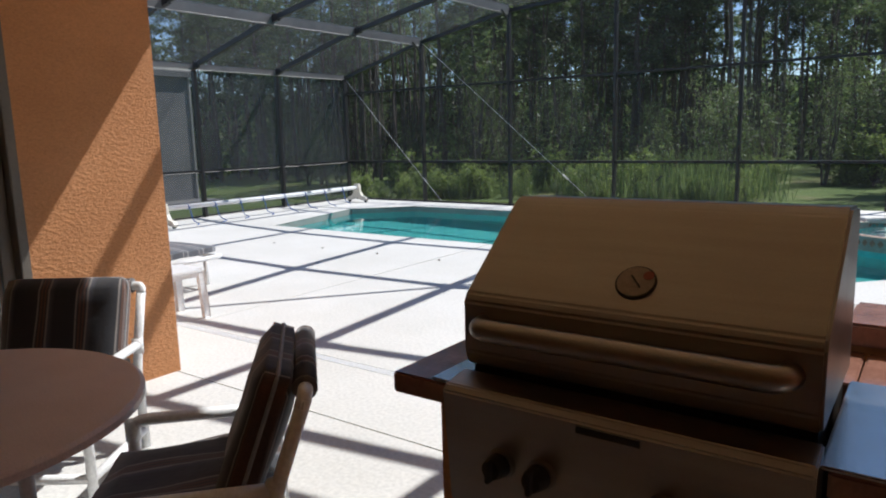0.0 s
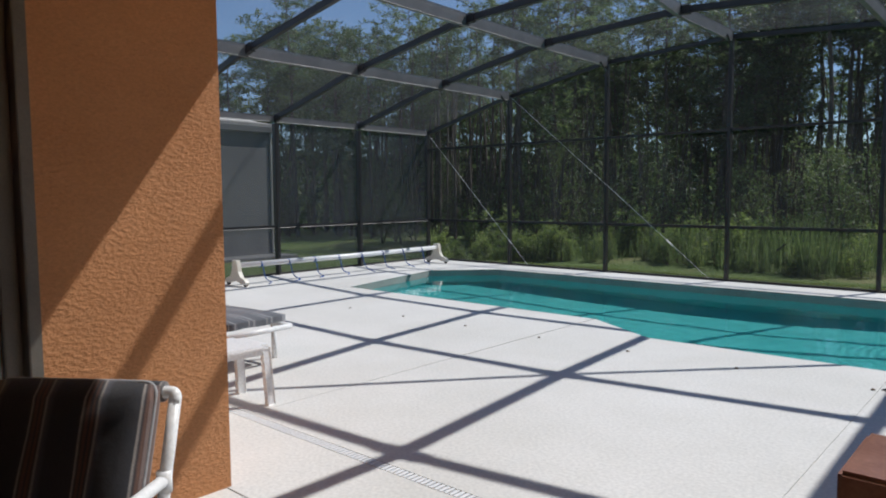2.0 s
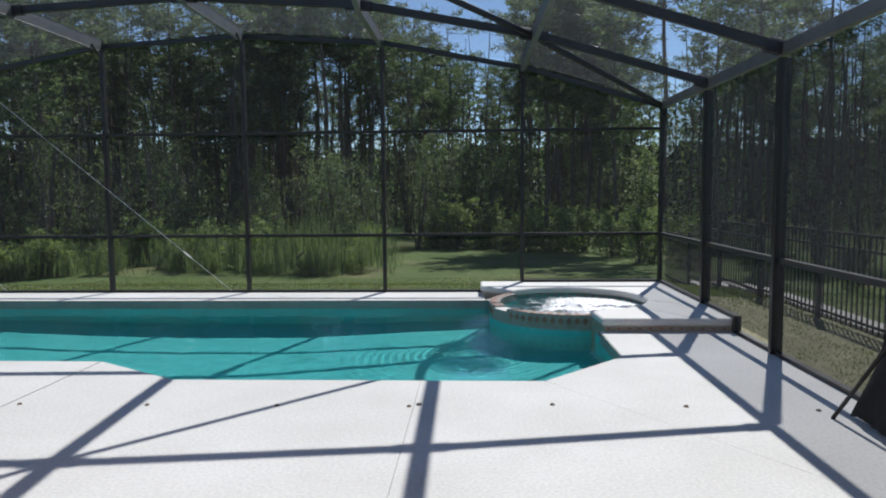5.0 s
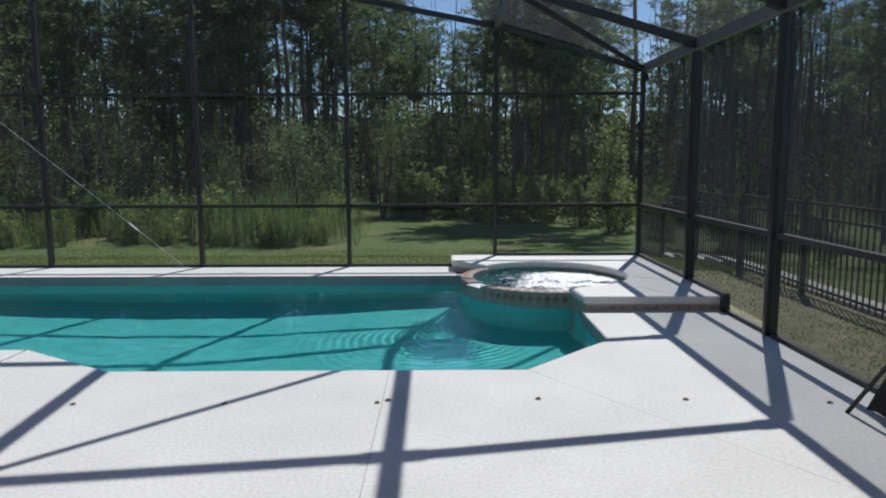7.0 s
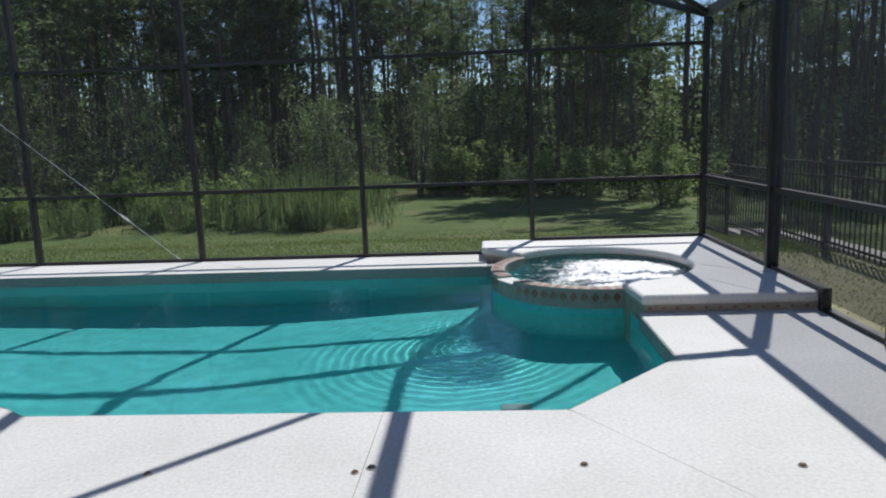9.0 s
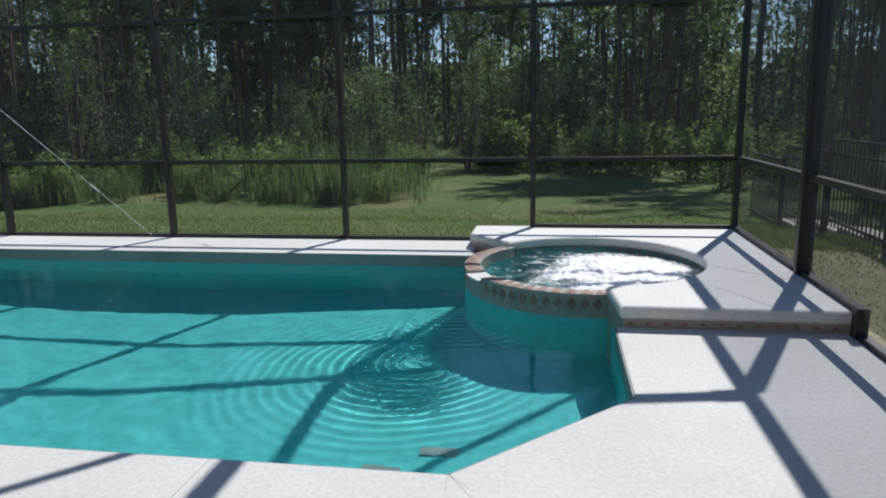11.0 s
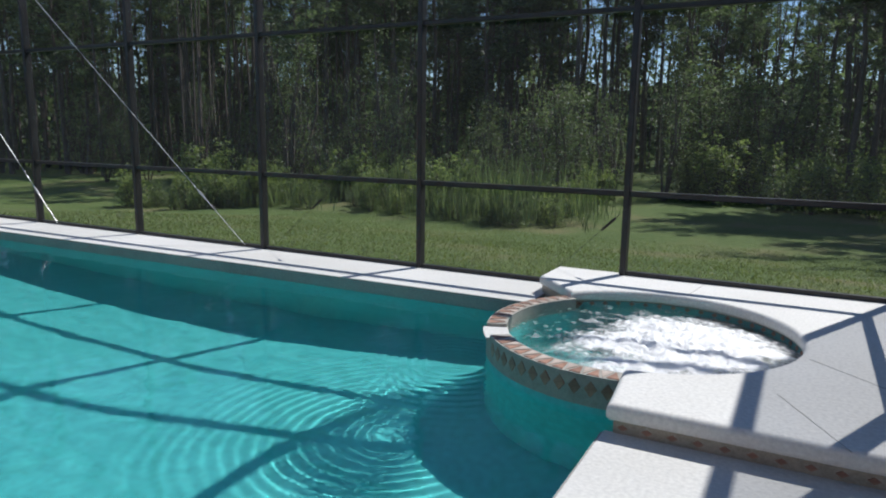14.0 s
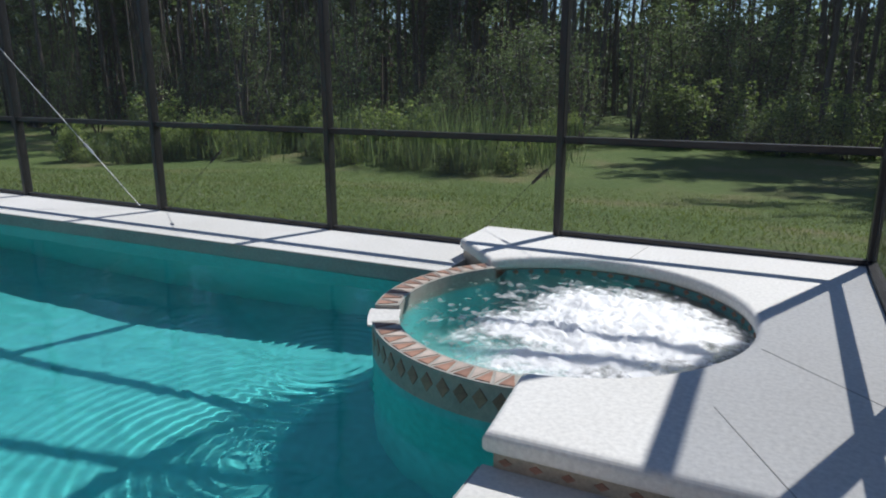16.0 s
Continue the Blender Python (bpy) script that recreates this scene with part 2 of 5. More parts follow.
PVC = surface("white_pvc", (0.83, 0.84, 0.85), (0.88, 0.89, 0.89), 4, 60, 0.32, bump=0.03)
RESIN = surface("cream_resin", (0.68, 0.64, 0.54), (0.76, 0.72, 0.63), 4, 60, 0.45, bump=0.05)
STRIPE = striped("striped_cloth")
STRIPE_GREY = striped("grey_striped_cloth", (0.10, 0.11, 0.13), (0.42, 0.42, 0.43), (0.15, 0.16, 0.18), (0.19, 0.20, 0.22))
PIPING = surface("grey_piping", (0.30, 0.30, 0.31), (0.38, 0.38, 0.39), 20, 120, 0.8)
TABLETOP = surface("fibreglass_top", (0.64, 0.52, 0.49), (0.70, 0.58, 0.55), 5, 180, 0.42, bump=0.12, bump_scale=150)
BLACK_CLOTH = surface("black_mesh_cloth", (0.012, 0.012, 0.014), (0.022, 0.022, 0.025), 8, 180, 0.8, bump=0.3)
BLACK_PAINT = surface("black_paint", (0.012, 0.012, 0.013), (0.02, 0.02, 0.02), 6, 90, 0.4)
BLUE_STRAP = surface("blue_strap", (0.03, 0.09, 0.30), (0.05, 0.13, 0.40), 12, 120, 0.7)
GLASS = glassy("door_glass", (0.95, 0.96, 0.94))
DOOR_ALU = surface("taupe_aluminium", (0.15, 0.135, 0.115), (0.19, 0.172, 0.15), 3, 120, 0.4, bump=0.05, bump_scale=200)
BLIND = surface("blind_vane", (0.84, 0.82, 0.77), (0.90, 0.87, 0.82), 5, 90, 0.6, spread=0.06)
GAUGE_FACE = surface("gauge_face", (0.27, 0.22, 0.18), (0.33, 0.27, 0.22), 20, 90, 0.4)
RED_PAINT = surface("red_paint", (0.24, 0.05, 0.03), (0.28, 0.06, 0.04), 20, 90, 0.5)
BARK = surface("pine_bark", (0.06, 0.05, 0.044), (0.145, 0.12, 0.105), 5, 26, 0.95, bump=0.9, bump_scale=14, depth=0.03, stretch=(1, 1, 0.3))
NEEDLES = foliage("pine_needles", (0.038, 0.058, 0.040), (0.155, 0.200, 0.135), 0.5)
LEAVES = foliage("broad_leaves", (0.043, 0.062, 0.036), (0.164, 0.202, 0.116), 0.42)
LEAVES_GREY = foliage("grey_leaves", (0.060, 0.086, 0.048), (0.215, 0.262, 0.160), 0.46)
SHRUB = foliage("shrub_leaves", (0.075, 0.115, 0.050), (0.275, 0.325, 0.150), 0.5)
REED = foliage("reed_leaves", (0.060, 0.092, 0.054), (0.225, 0.260, 0.165), 0.48)
BLADE = foliage("grass_blades", (0.092, 0.126, 0.044), (0.190, 0.216, 0.092), 0.4)
# near-black colour painted as the shade between far trees
WOOD_SHADE = surface("wood_shade", (0.012, 0.018, 0.010), (0.045, 0.058, 0.034), 0.9, 4, 0.95, bump=0.0, stretch=(1, 1, 0.35))
LAWN = lawn("lawn")
SOIL = surface("dry_soil", (0.15, 0.145, 0.08), (0.25, 0.235, 0.14), 3.5, 40, 0.95, bump=0.9, bump_scale=30, depth=0.02)
LITTER = surface("dead_leaf", (0.10, 0.06, 0.03), (0.16, 0.10, 0.05), 20, 90, 0.8)


# ---- shape helpers ----
def thing(name, place=(0, 0, 0), turn=0.0, label="", category="", group="", kind=""):
    ob = new(name)
    ob.matrix_basis = pose(*place, 0, 0, turn)
    return tagged(ob, label, category, group, kind)


def finish(name, bm, material, smooth=False):
    bmesh.ops.recalc_face_normals(bm, faces=bm.faces)
    me = bpy.data.meshes.new(name)
    bm.to_mesh(me)
    bm.free()
    me.materials.append(material)
    if smooth:
        for p in me.polygons:
            p.use_smooth = True
    return me


def part(name, bm, material, parent, label="", smooth=False):
    ob = new(name, finish(name, bm, material, smooth))
    ob.parent = parent
    return tagged(ob, label)


def setting(name, bm, material, label="", category="", smooth=False):
    if name in ("ground", "water", "spa_water"):            # open sheets face up
        me = bpy.data.meshes.new(name)
        bmesh.ops.recalc_face_normals(bm, faces=bm.faces)
        bm.faces.ensure_lookup_table()
        if bm.faces[0].normal.z < 0:
            bmesh.ops.reverse_faces(bm, faces=bm.faces)
        bm.to_mesh(me)
        bm.free()
        me.materials.append(material)
        for p in me.polygons:
            p.use_smooth = smooth
        return tagged(new(name, me), label, category, "", "structure")
    return tagged(new(name, finish(name, bm, material, smooth)), label, category, "", "structure")


def box(bm, x0, x1, y0, y1, z0, z1, bevel=0.0):
    vs = bmesh.ops.create_cube(bm, size=1)["verts"]
    for v in vs:
        v.co = Vector(((x0 + x1) / 2 + v.co.x * (x1 - x0), (y0 + y1) / 2 + v.co.y * (y1 - y0), (z0 + z1) / 2 + v.co.z * (z1 - z0)))
    if bevel:
        es = {e for v in vs for e in v.link_edges}
        bmesh.ops.bevel(bm, geom=list(es), offset=bevel, segments=2, affect="EDGES", clamp_overlap=True)
    return bm


def bar(bm, a, b, w, h, up=(0, 0, 1), bevel=0.0):
    """A rectangular bar from a to b: w across, h along up."""
    a, b, up = Vector(a), Vector(b), Vector(up)
    d = (b - a).normalized()
    side = d.cross(up).normalized()
    top = side.cross(d)
    vs = bmesh.ops.create_cube(bm, size=1)["verts"]
    mid, ln = (a + b) / 2, (b - a).length
    for v in vs:
        c = v.co.copy()
        v.co = mid + d * (c.x * ln) + side * (c.y * w) + top * (c.z * h)
    if bevel:
        es = {e for v in vs for e in v.link_edges}
        bmesh.ops.bevel(bm, geom=list(es), offset=bevel, segments=1, affect="EDGES", clamp_overlap=True)
    return bm


def tube(bm, pts, radius, seg=10, cap=True):
    """A round tube along points; radius: one number or one a point."""
    pts = [Vector(p) for p in pts]
    rad = radius if isinstance(radius, (list, tuple)) else [radius] * len(pts)
    rings, ref = [], None
    for i, p in enumerate(pts):
        d = (pts[min(i + 1, len(pts) - 1)] - pts[max(i - 1, 0)]).normalized()
        if ref is None:
            ref = d.orthogonal().normalized()
        ref = (ref - d * ref.dot(d)).normalized()
        o = d.cross(ref)
        rings.append([bm.verts.new(p + (ref * math.cos(k * math.tau / seg) + o * math.sin(k * math.tau / seg)) * rad[i]) for k in range(seg)])
    for r, s in zip(rings, rings[1:]):
        for k in range(seg):
            bm.faces.new((r[k], r[(k + 1) % seg], s[(k + 1) % seg], s[k]))
    if cap:
        bm.faces.new(rings[0][::-1])
        bm.faces.new(rings[-1])
    return bm


def bent(pts, r, n=5):
    """Points of a line through pts, with its inner corners rounded at radius r."""
    pts = [Vector(p) for p in pts]
    out = [pts[0]]
    for a, p, b in zip(pts, pts[1:], pts[2:]):
        u, v = (a - p), (b - p)
        k = min(r, u.length / 2, v.length / 2)
        s, e = p + u.normalized() * k, p + v.normalized() * k
        for i in range(n + 1):
            f = i / n
            out.append(s * (1 - f) ** 2 + p * 2 * f * (1 - f) + e * f ** 2)
    return out + [pts[-1]]


def prism(bm, pts, z0, z1):
    """An upright prism over a plan outline."""
    lo = [bm.verts.new((x, y, z0)) for x, y in pts]
    hi = [bm.verts.new((x, y, z1)) for x, y in pts]
    bm.faces.new(hi)
    bm.faces.new(lo[::-1])
    n = len(pts)
    for i in range(n):
        bm.faces.new((lo[i], lo[(i + 1) % n], hi[(i + 1) % n], hi[i]))
    return bm


def nosed(bm, pts, z0, z1, rad, n=5):
    """An upright prism whose upper and lower edges are rounded at radius rad; pts run anticlockwise."""
    m = len(pts)
    ins = []
    for i in range(m):
        a, p, b = Vector(pts[i - 1]), Vector(pts[i]), Vector(pts[(i + 1) % m])
        u, v = (p - a).normalized(), (b - p).normalized()
        k = Vector((-u.y - v.y, u.x + v.x))
        ins.append(k / max(0.35, 1 + u.dot(v)))
    prof = [(rad * (1 - math.sin(i * math.pi / 2 / n)), z0 + rad * (1 - math.cos(i * math.pi / 2 / n))) for i in range(n + 1)]
    prof += [(rad * (1 - math.cos(i * math.pi / 2 / n)), z1 - rad * (1 - math.sin(i * math.pi / 2 / n))) for i in range(n + 1)]
    rows = [[bm.verts.new((p[0] + q.x * d, p[1] + q.y * d, z)) for p, q in zip(pts, ins)] for d, z in prof]
    for lo, hi in zip(rows, rows[1:]):
        for i in range(m):
            bm.faces.new((lo[i], lo[(i + 1) % m], hi[(i + 1) % m], hi[i]))
    bm.faces.new(rows[0][::-1])
    bm.faces.new(rows[-1])
    return bm


def disc(bm, c, r, h, seg=28, axis=(0, 0, 1), r2=None):
    ax = Vector(axis).normalized()
    return tube(bm, [Vector(c), Vector(c) + ax * h], [r, r if r2 is None else r2], seg)


def pad(bm, w, d, h, bevel=0.03, sag=0.0):
    """A soft cushion, w by d by h, lying with its foot on z = 0, middle at the origin."""
    box(bm, -w / 2, w / 2, -d / 2, d / 2, 0, h)
    bmesh.ops.subdivide_edges(bm, edges=list(bm.edges), cuts=7, use_grid_fill=True)
    for v in bm.verts:
        u, s = abs(v.co.x) / (w / 2), abs(v.co.y) / (d / 2)
        edge = max(u, s)
        k = 1 - 0.45 * max(0, (edge - 0.72) / 0.28) ** 2
        v.co.z = h / 2 + (v.co.z - h / 2) * k + 0.008 * math.sin(v.co.x * 19 + 1) * math.sin(v.co.y * 14)
        c = max(0.0, u + s - 1.72)
        v.co.x *= 1 - 0.12 * c
        v.co.y *= 1 - 0.12 * c
    return bm


def smooth_step(a, b, v):
    f = min(1, max(0, (v - a) / (b - a)))
    return f * f * (3 - 2 * f)


# ---- the plan ----
FAR_Y, RIGHT_X, LEFT_X = 12.23, 2.09, -11.12
POST_X = [-11.12, -8.80, -6.585, -4.355, -2.18, -0.03, 2.09]      # far wall's posts
POST_Z = [2.90, 3.50, 3.90, 4.02, 3.88, 3.48, 2.87]               # roof height over them
FRAME_Y = [12.23, 10.13, 8.10, 6.05, 4.23, 2.80]                  # roof frames
HOUSE_X, HOUSE_Y, EAVE_Y, EAVE_Z = -3.35, 2.39, 2.80, 2.66
SPA, SPA_R, SPA_TOP = (0.49, 10.64), 1.0, 0.155
WATER_Z, POOL_Z = -0.115, -1.25


def arc(c, r, a0, a1, n):
    return [(c[0] + r * math.cos(radians(a0 + (a1 - a0) * i / n)), c[1] + r * math.sin(radians(a0 + (a1 - a0) * i / n))) for i in range(n + 1)]


def ground_height(x, y):
    z = -0.13 - 0.86 * smooth_step(12.4, 22.0, y) - 0.42 * smooth_step(12, 20, -x) - 0.34 * smooth_step(2.2, 9.0, x) * (1 - 0.4 * smooth_step(12, 25, y))
    if y > 14 or x > 6 or x < -14:
        z += 0.10 * noise.noise(Vector((x * 0.13, y * 0.13, 0.3))) * smooth_step(0, 6, max(y - 14, x - 6, -14 - x))
    return z


# ---- ground ----
def build_ground():
    xs = [-400, -220, -120, -80] + [-60 + 3 * i for i in range(16)] + [-11.3] + [-10 + 1.5 * i for i in range(8)] + [2.165] + [3.2 + 1.0 * i for i in range(9)] + [15 + 4 * i for i in range(10)] + [80, 140, 260, 400]
    ys = [-400, -200, -80, -30, -12, -8.0] + [-4 + 2 * i for i in range(8)] + [12.36] + [13.2 + 1.0 * i for i in range(16)] + [31 + 4 * i for i in range(14)] + [110, 180, 400]
    xs, ys = sorted(xs), sorted(ys)
    bm = bmesh.new()
    grid = [[bm.verts.new((x, y, ground_height(x, y))) for x in xs] for y in ys]
    for j in range(len(ys) - 1):
        for i in range(len(xs) - 1):
            if -11.31 < xs[i] < 2.19 and -8.1 < ys[j] < 12.3 and xs[i + 1] < 2.3 and ys[j + 1] < 12.4:
                continue
            bm.faces.new((grid[j][i], grid[j][i + 1], grid[j + 1][i + 1], grid[j + 1][i]))
    setting("ground", bm, LAWN, "mown green lawn sloping down to a wooded edge", "lawn", True)


build_ground()


# ---- pool, deck and spa ----
POOL = [(-8.75, 7.80), (-4.28, 7.73), (-3.33, 7.12), (-0.19, 7.12), (0.63, 7.98), (0.63, 9.36)]
POOL_ARC = arc(SPA, 1.065, 277, 128, 26)
POOL += POOL_ARC + [(-0.62, 11.38), (-8.45, 11.38), (-9.40, 10.45)]


def floor_z(x):
    return -0.92 - 0.42 * smooth_step(-0.2, 4.0, -x) if x > -4 else -1.34 + 0.22 * smooth_step(5, 9, -x)


def build_pool():
    pool = tagged(new("swimming_pool"), "teal plastered swimming pool with angled corners sunk in the deck", "pool", "", "structure")
    bm = bmesh.new()
    n = len(POOL)
    lo = [bm.verts.new((x, y, POOL_Z)) for x, y in POOL]
    hi = [bm.verts.new((x, y, -0.07)) for x, y in POOL]
    bm.faces.new(lo)
    for i in range(n):
        bm.faces.new((lo[i], lo[(i + 1) % n], hi[(i + 1) % n], hi[i]))
    for x in (-8.0, -6.0, -4.5, -3.0, -1.5, -0.4):
        bmesh.ops.bisect_plane(bm, geom=bm.verts[:] + bm.edges[:] + bm.faces[:], plane_co=(x, 0, 0), plane_no=(1, 0, 0))
    for v in bm.verts:                       # shallow towards the spa, deepest past the middle
        if v.co.z < -0.5:
            v.co.z = floor_z(v.co.x)
    me = bpy.data.meshes.new("basin")
    bm.to_mesh(me)
    bm.free()
    me.materials.append(POOL_PLASTER)
    ob = new("basin", me)
    ob.parent = pool
    ob.cycles.is_caustics_receiver = True
    # coping: a thin lip of deck over the basin's wall, its shade painted in
    for i in list(range(5)) + list(range(5 + len(POOL_ARC), n)):
        bm = bmesh.new()
        a, b = Vector((*POOL[i], 0)), Vector((*POOL[(i + 1) % n], 0))
        if i == 4:
            b = Vector((0.63, 9.13, 0))
        d = (b - a).normalized()
        out = Vector((d.y, -d.x, 0))
        bar(bm, a + out * 0.059 - Vector((0, 0, 0.075)), b + out * 0.059 - Vector((0, 0, 0.075)), 0.13, 0.14, bevel=0.006)
        part("coping", bm, COPING, pool)
    # step in the corner and the floor drains
    for x, y in ((-0.43, 8.24), (-0.73, 8.03)):
        bm = bmesh.new()
        box(bm, x - 0.11, x + 0.11, y - 0.05, y + 0.05, floor_z(x) + 0.002, floor_z(x) + 0.012, 0.004)
        part("floor_drain", bm, CONCRETE_OLD, pool).cycles.is_caustics_receiver = True
    # water
    bm = bmesh.new()
    xs = [-9.45 + 0.03 * i for i in range(196)] + [-3.57 + 0.015 * i for i in range(284)]
    ys = [7.08 + 0.016 * j for j in range(272)]
    src = (-0.61, 9.93)
    rows = []
    for y in ys:
        row = []
        for x in xs:
            r = math.hypot(x - src[0], y - src[1])
            r += 0.02 * noise.noise(Vector((x * 2.2, y * 2.2, 9)))
            z = (0.0016 * math.exp(-(r / 0.75) ** 2) + 0.00042 * math.exp(-r * 1.2)) * (0.75 + 0.9 * noise.noise(Vector((x * 1.3, y * 1.3, 2)))) * math.sin(r * (84 - 9 * min(r, 2))) * smooth_step(0.02, 0.3, r)
            z += 0.0016 * noise.noise(Vector((x * 1.7, y * 2.2, 0))) + 0.0011 * noise.noise(Vector((x * 5, y * 6, 3)))
            row.append(bm.verts.new((x, y, WATER_Z + z)))
        rows.append(row)
    for j in range(len(ys) - 1):
        for i in range(len(xs) - 1):
            cx, cy = (xs[i] + xs[i + 1]) / 2, ys[j] + 0.008
            if inside(cx, cy, POOL, 0.06):
                bm.faces.new((rows[j][i], rows[j][i + 1], rows[j + 1][i + 1], rows[j + 1][i]))
    for v in [v for v in bm.verts if not v.link_faces]:
        bm.verts.remove(v)
    w = setting("water", bm, WATER, "clear teal pool water with rings of ripples", "water", True)
    w.cycles.is_caustics_caster = True


def inside(x, y, poly, slack=0.0):
    c, near = False, 1e9
    n = len(poly)
    for i in range(n):
        (ax, ay), (bx, by) = poly[i], poly[(i + 1) % n]
        if (ay > y) != (by > y) and x < (bx - ax) * (y - ay) / (by - ay) + ax:
            c = not c
        dx, dy = bx - ax, by - ay
        f = max(0, min(1, ((x - ax) * dx + (y - ay) * dy) / (dx * dx + dy * dy)))
        near = min(near, math.hypot(x - ax - f * dx, y - ay - f * dy))
    return c or near < slack


build_pool()


def build_deck():
    deck = tagged(new("deck"), "pale grey broom-finished concrete pool deck with sawn joints", "deck", "", "structure")
    g = 0.0016
    slabs = [
        [(-3.35, -2.6), (2.3, -2.6), (2.3, 2.36), (-3.35, 2.36)],
        [(-11.2, 2.37 + g), (2.3, 2.37 + g), (2.3, 3.03), (-11.2, 3.03)],
        # lower deck in front of the pool
        [(-11.2, 3.11), (-4.30, 3.11), (-4.30, 7.73), (-8.75, 7.80), (-11.2, 7.80)],
        [(-4.30 + 2 * g, 3.11), (-1.22, 3.11), (-1.22, 7.12), (-3.33, 7.12), (-4.28, 7.73)],
        [(-1.22 + 2 * g, 3.11), (2.14, 3.11), (2.14, 3.75), (-0.19, 7.12), (-1.22 + 2 * g, 7.12)],
        [(2.14, 3.75 + 3 * g), (2.14, 9.15), (0.63, 9.15), (0.63, 7.98), (-0.19 + 2 * g, 7.12)],
        # left and far
        [(-11.2, 7.80 + g), (-8.75, 7.80), (-9.40, 10.45), (-8.45, 11.38), (-8.45, 12.33), (-11.2, 12.33)],
        [(-8.45 + g, 11.38), (-4.40, 11.38), (-4.40, 12.33), (-8.45 + g, 12.33)],
        [(-4.40 + 2 * g, 11.38), (-0.62, 11.38), (-0.62, 12.33), (-4.40 + 2 * g, 12.33)],
    ]
    for s in slabs:
        bm = bmesh.new()
        prism(bm, s, -0.09, 0.0)
        part("slab", bm, CONCRETE, deck)
    bm = bmesh.new()
    box(bm, -11.2, 2.13, -2.6, 7.0, -0.16, -0.03)
    box(bm, -11.2, -9.5, 7.0, 12.33, -0.16, -0.03)
    box(bm, 0.7, 2.13, 7.0, 12.33, -0.16, -0.03)
    part("bed", bm, UNDER, deck)
    bm = bmesh.new()
    box(bm, -11.25, 2.17, 12.331, 12.36, -0.5, -0.005)
    box(bm, 2.141, 2.17, 3.05, 12.331, -0.5, -0.005)
    part("edge", bm, CONCRETE_OLD, deck)
    # channel drain across the deck
    drain = thing("channel_drain", (0, 3.07, 0), 0, "narrow white slotted channel drain let into the deck", "drain", "", "structure")
    bm = bmesh.new()
    box(bm, -11.1, 2.12, -0.036, 0.036, -0.06, -0.014)
    part("trough", bm, UNDER, drain)
    bm = bmesh.new()
    x = -11.1
    while x < 2.09:
        box(bm, x, x + 0.021, -0.034, 0.034, -0.014, 0.001)
        x += 0.032
    tagged(part("grate", bm, PVC, drain), kind="stuff")


build_deck()


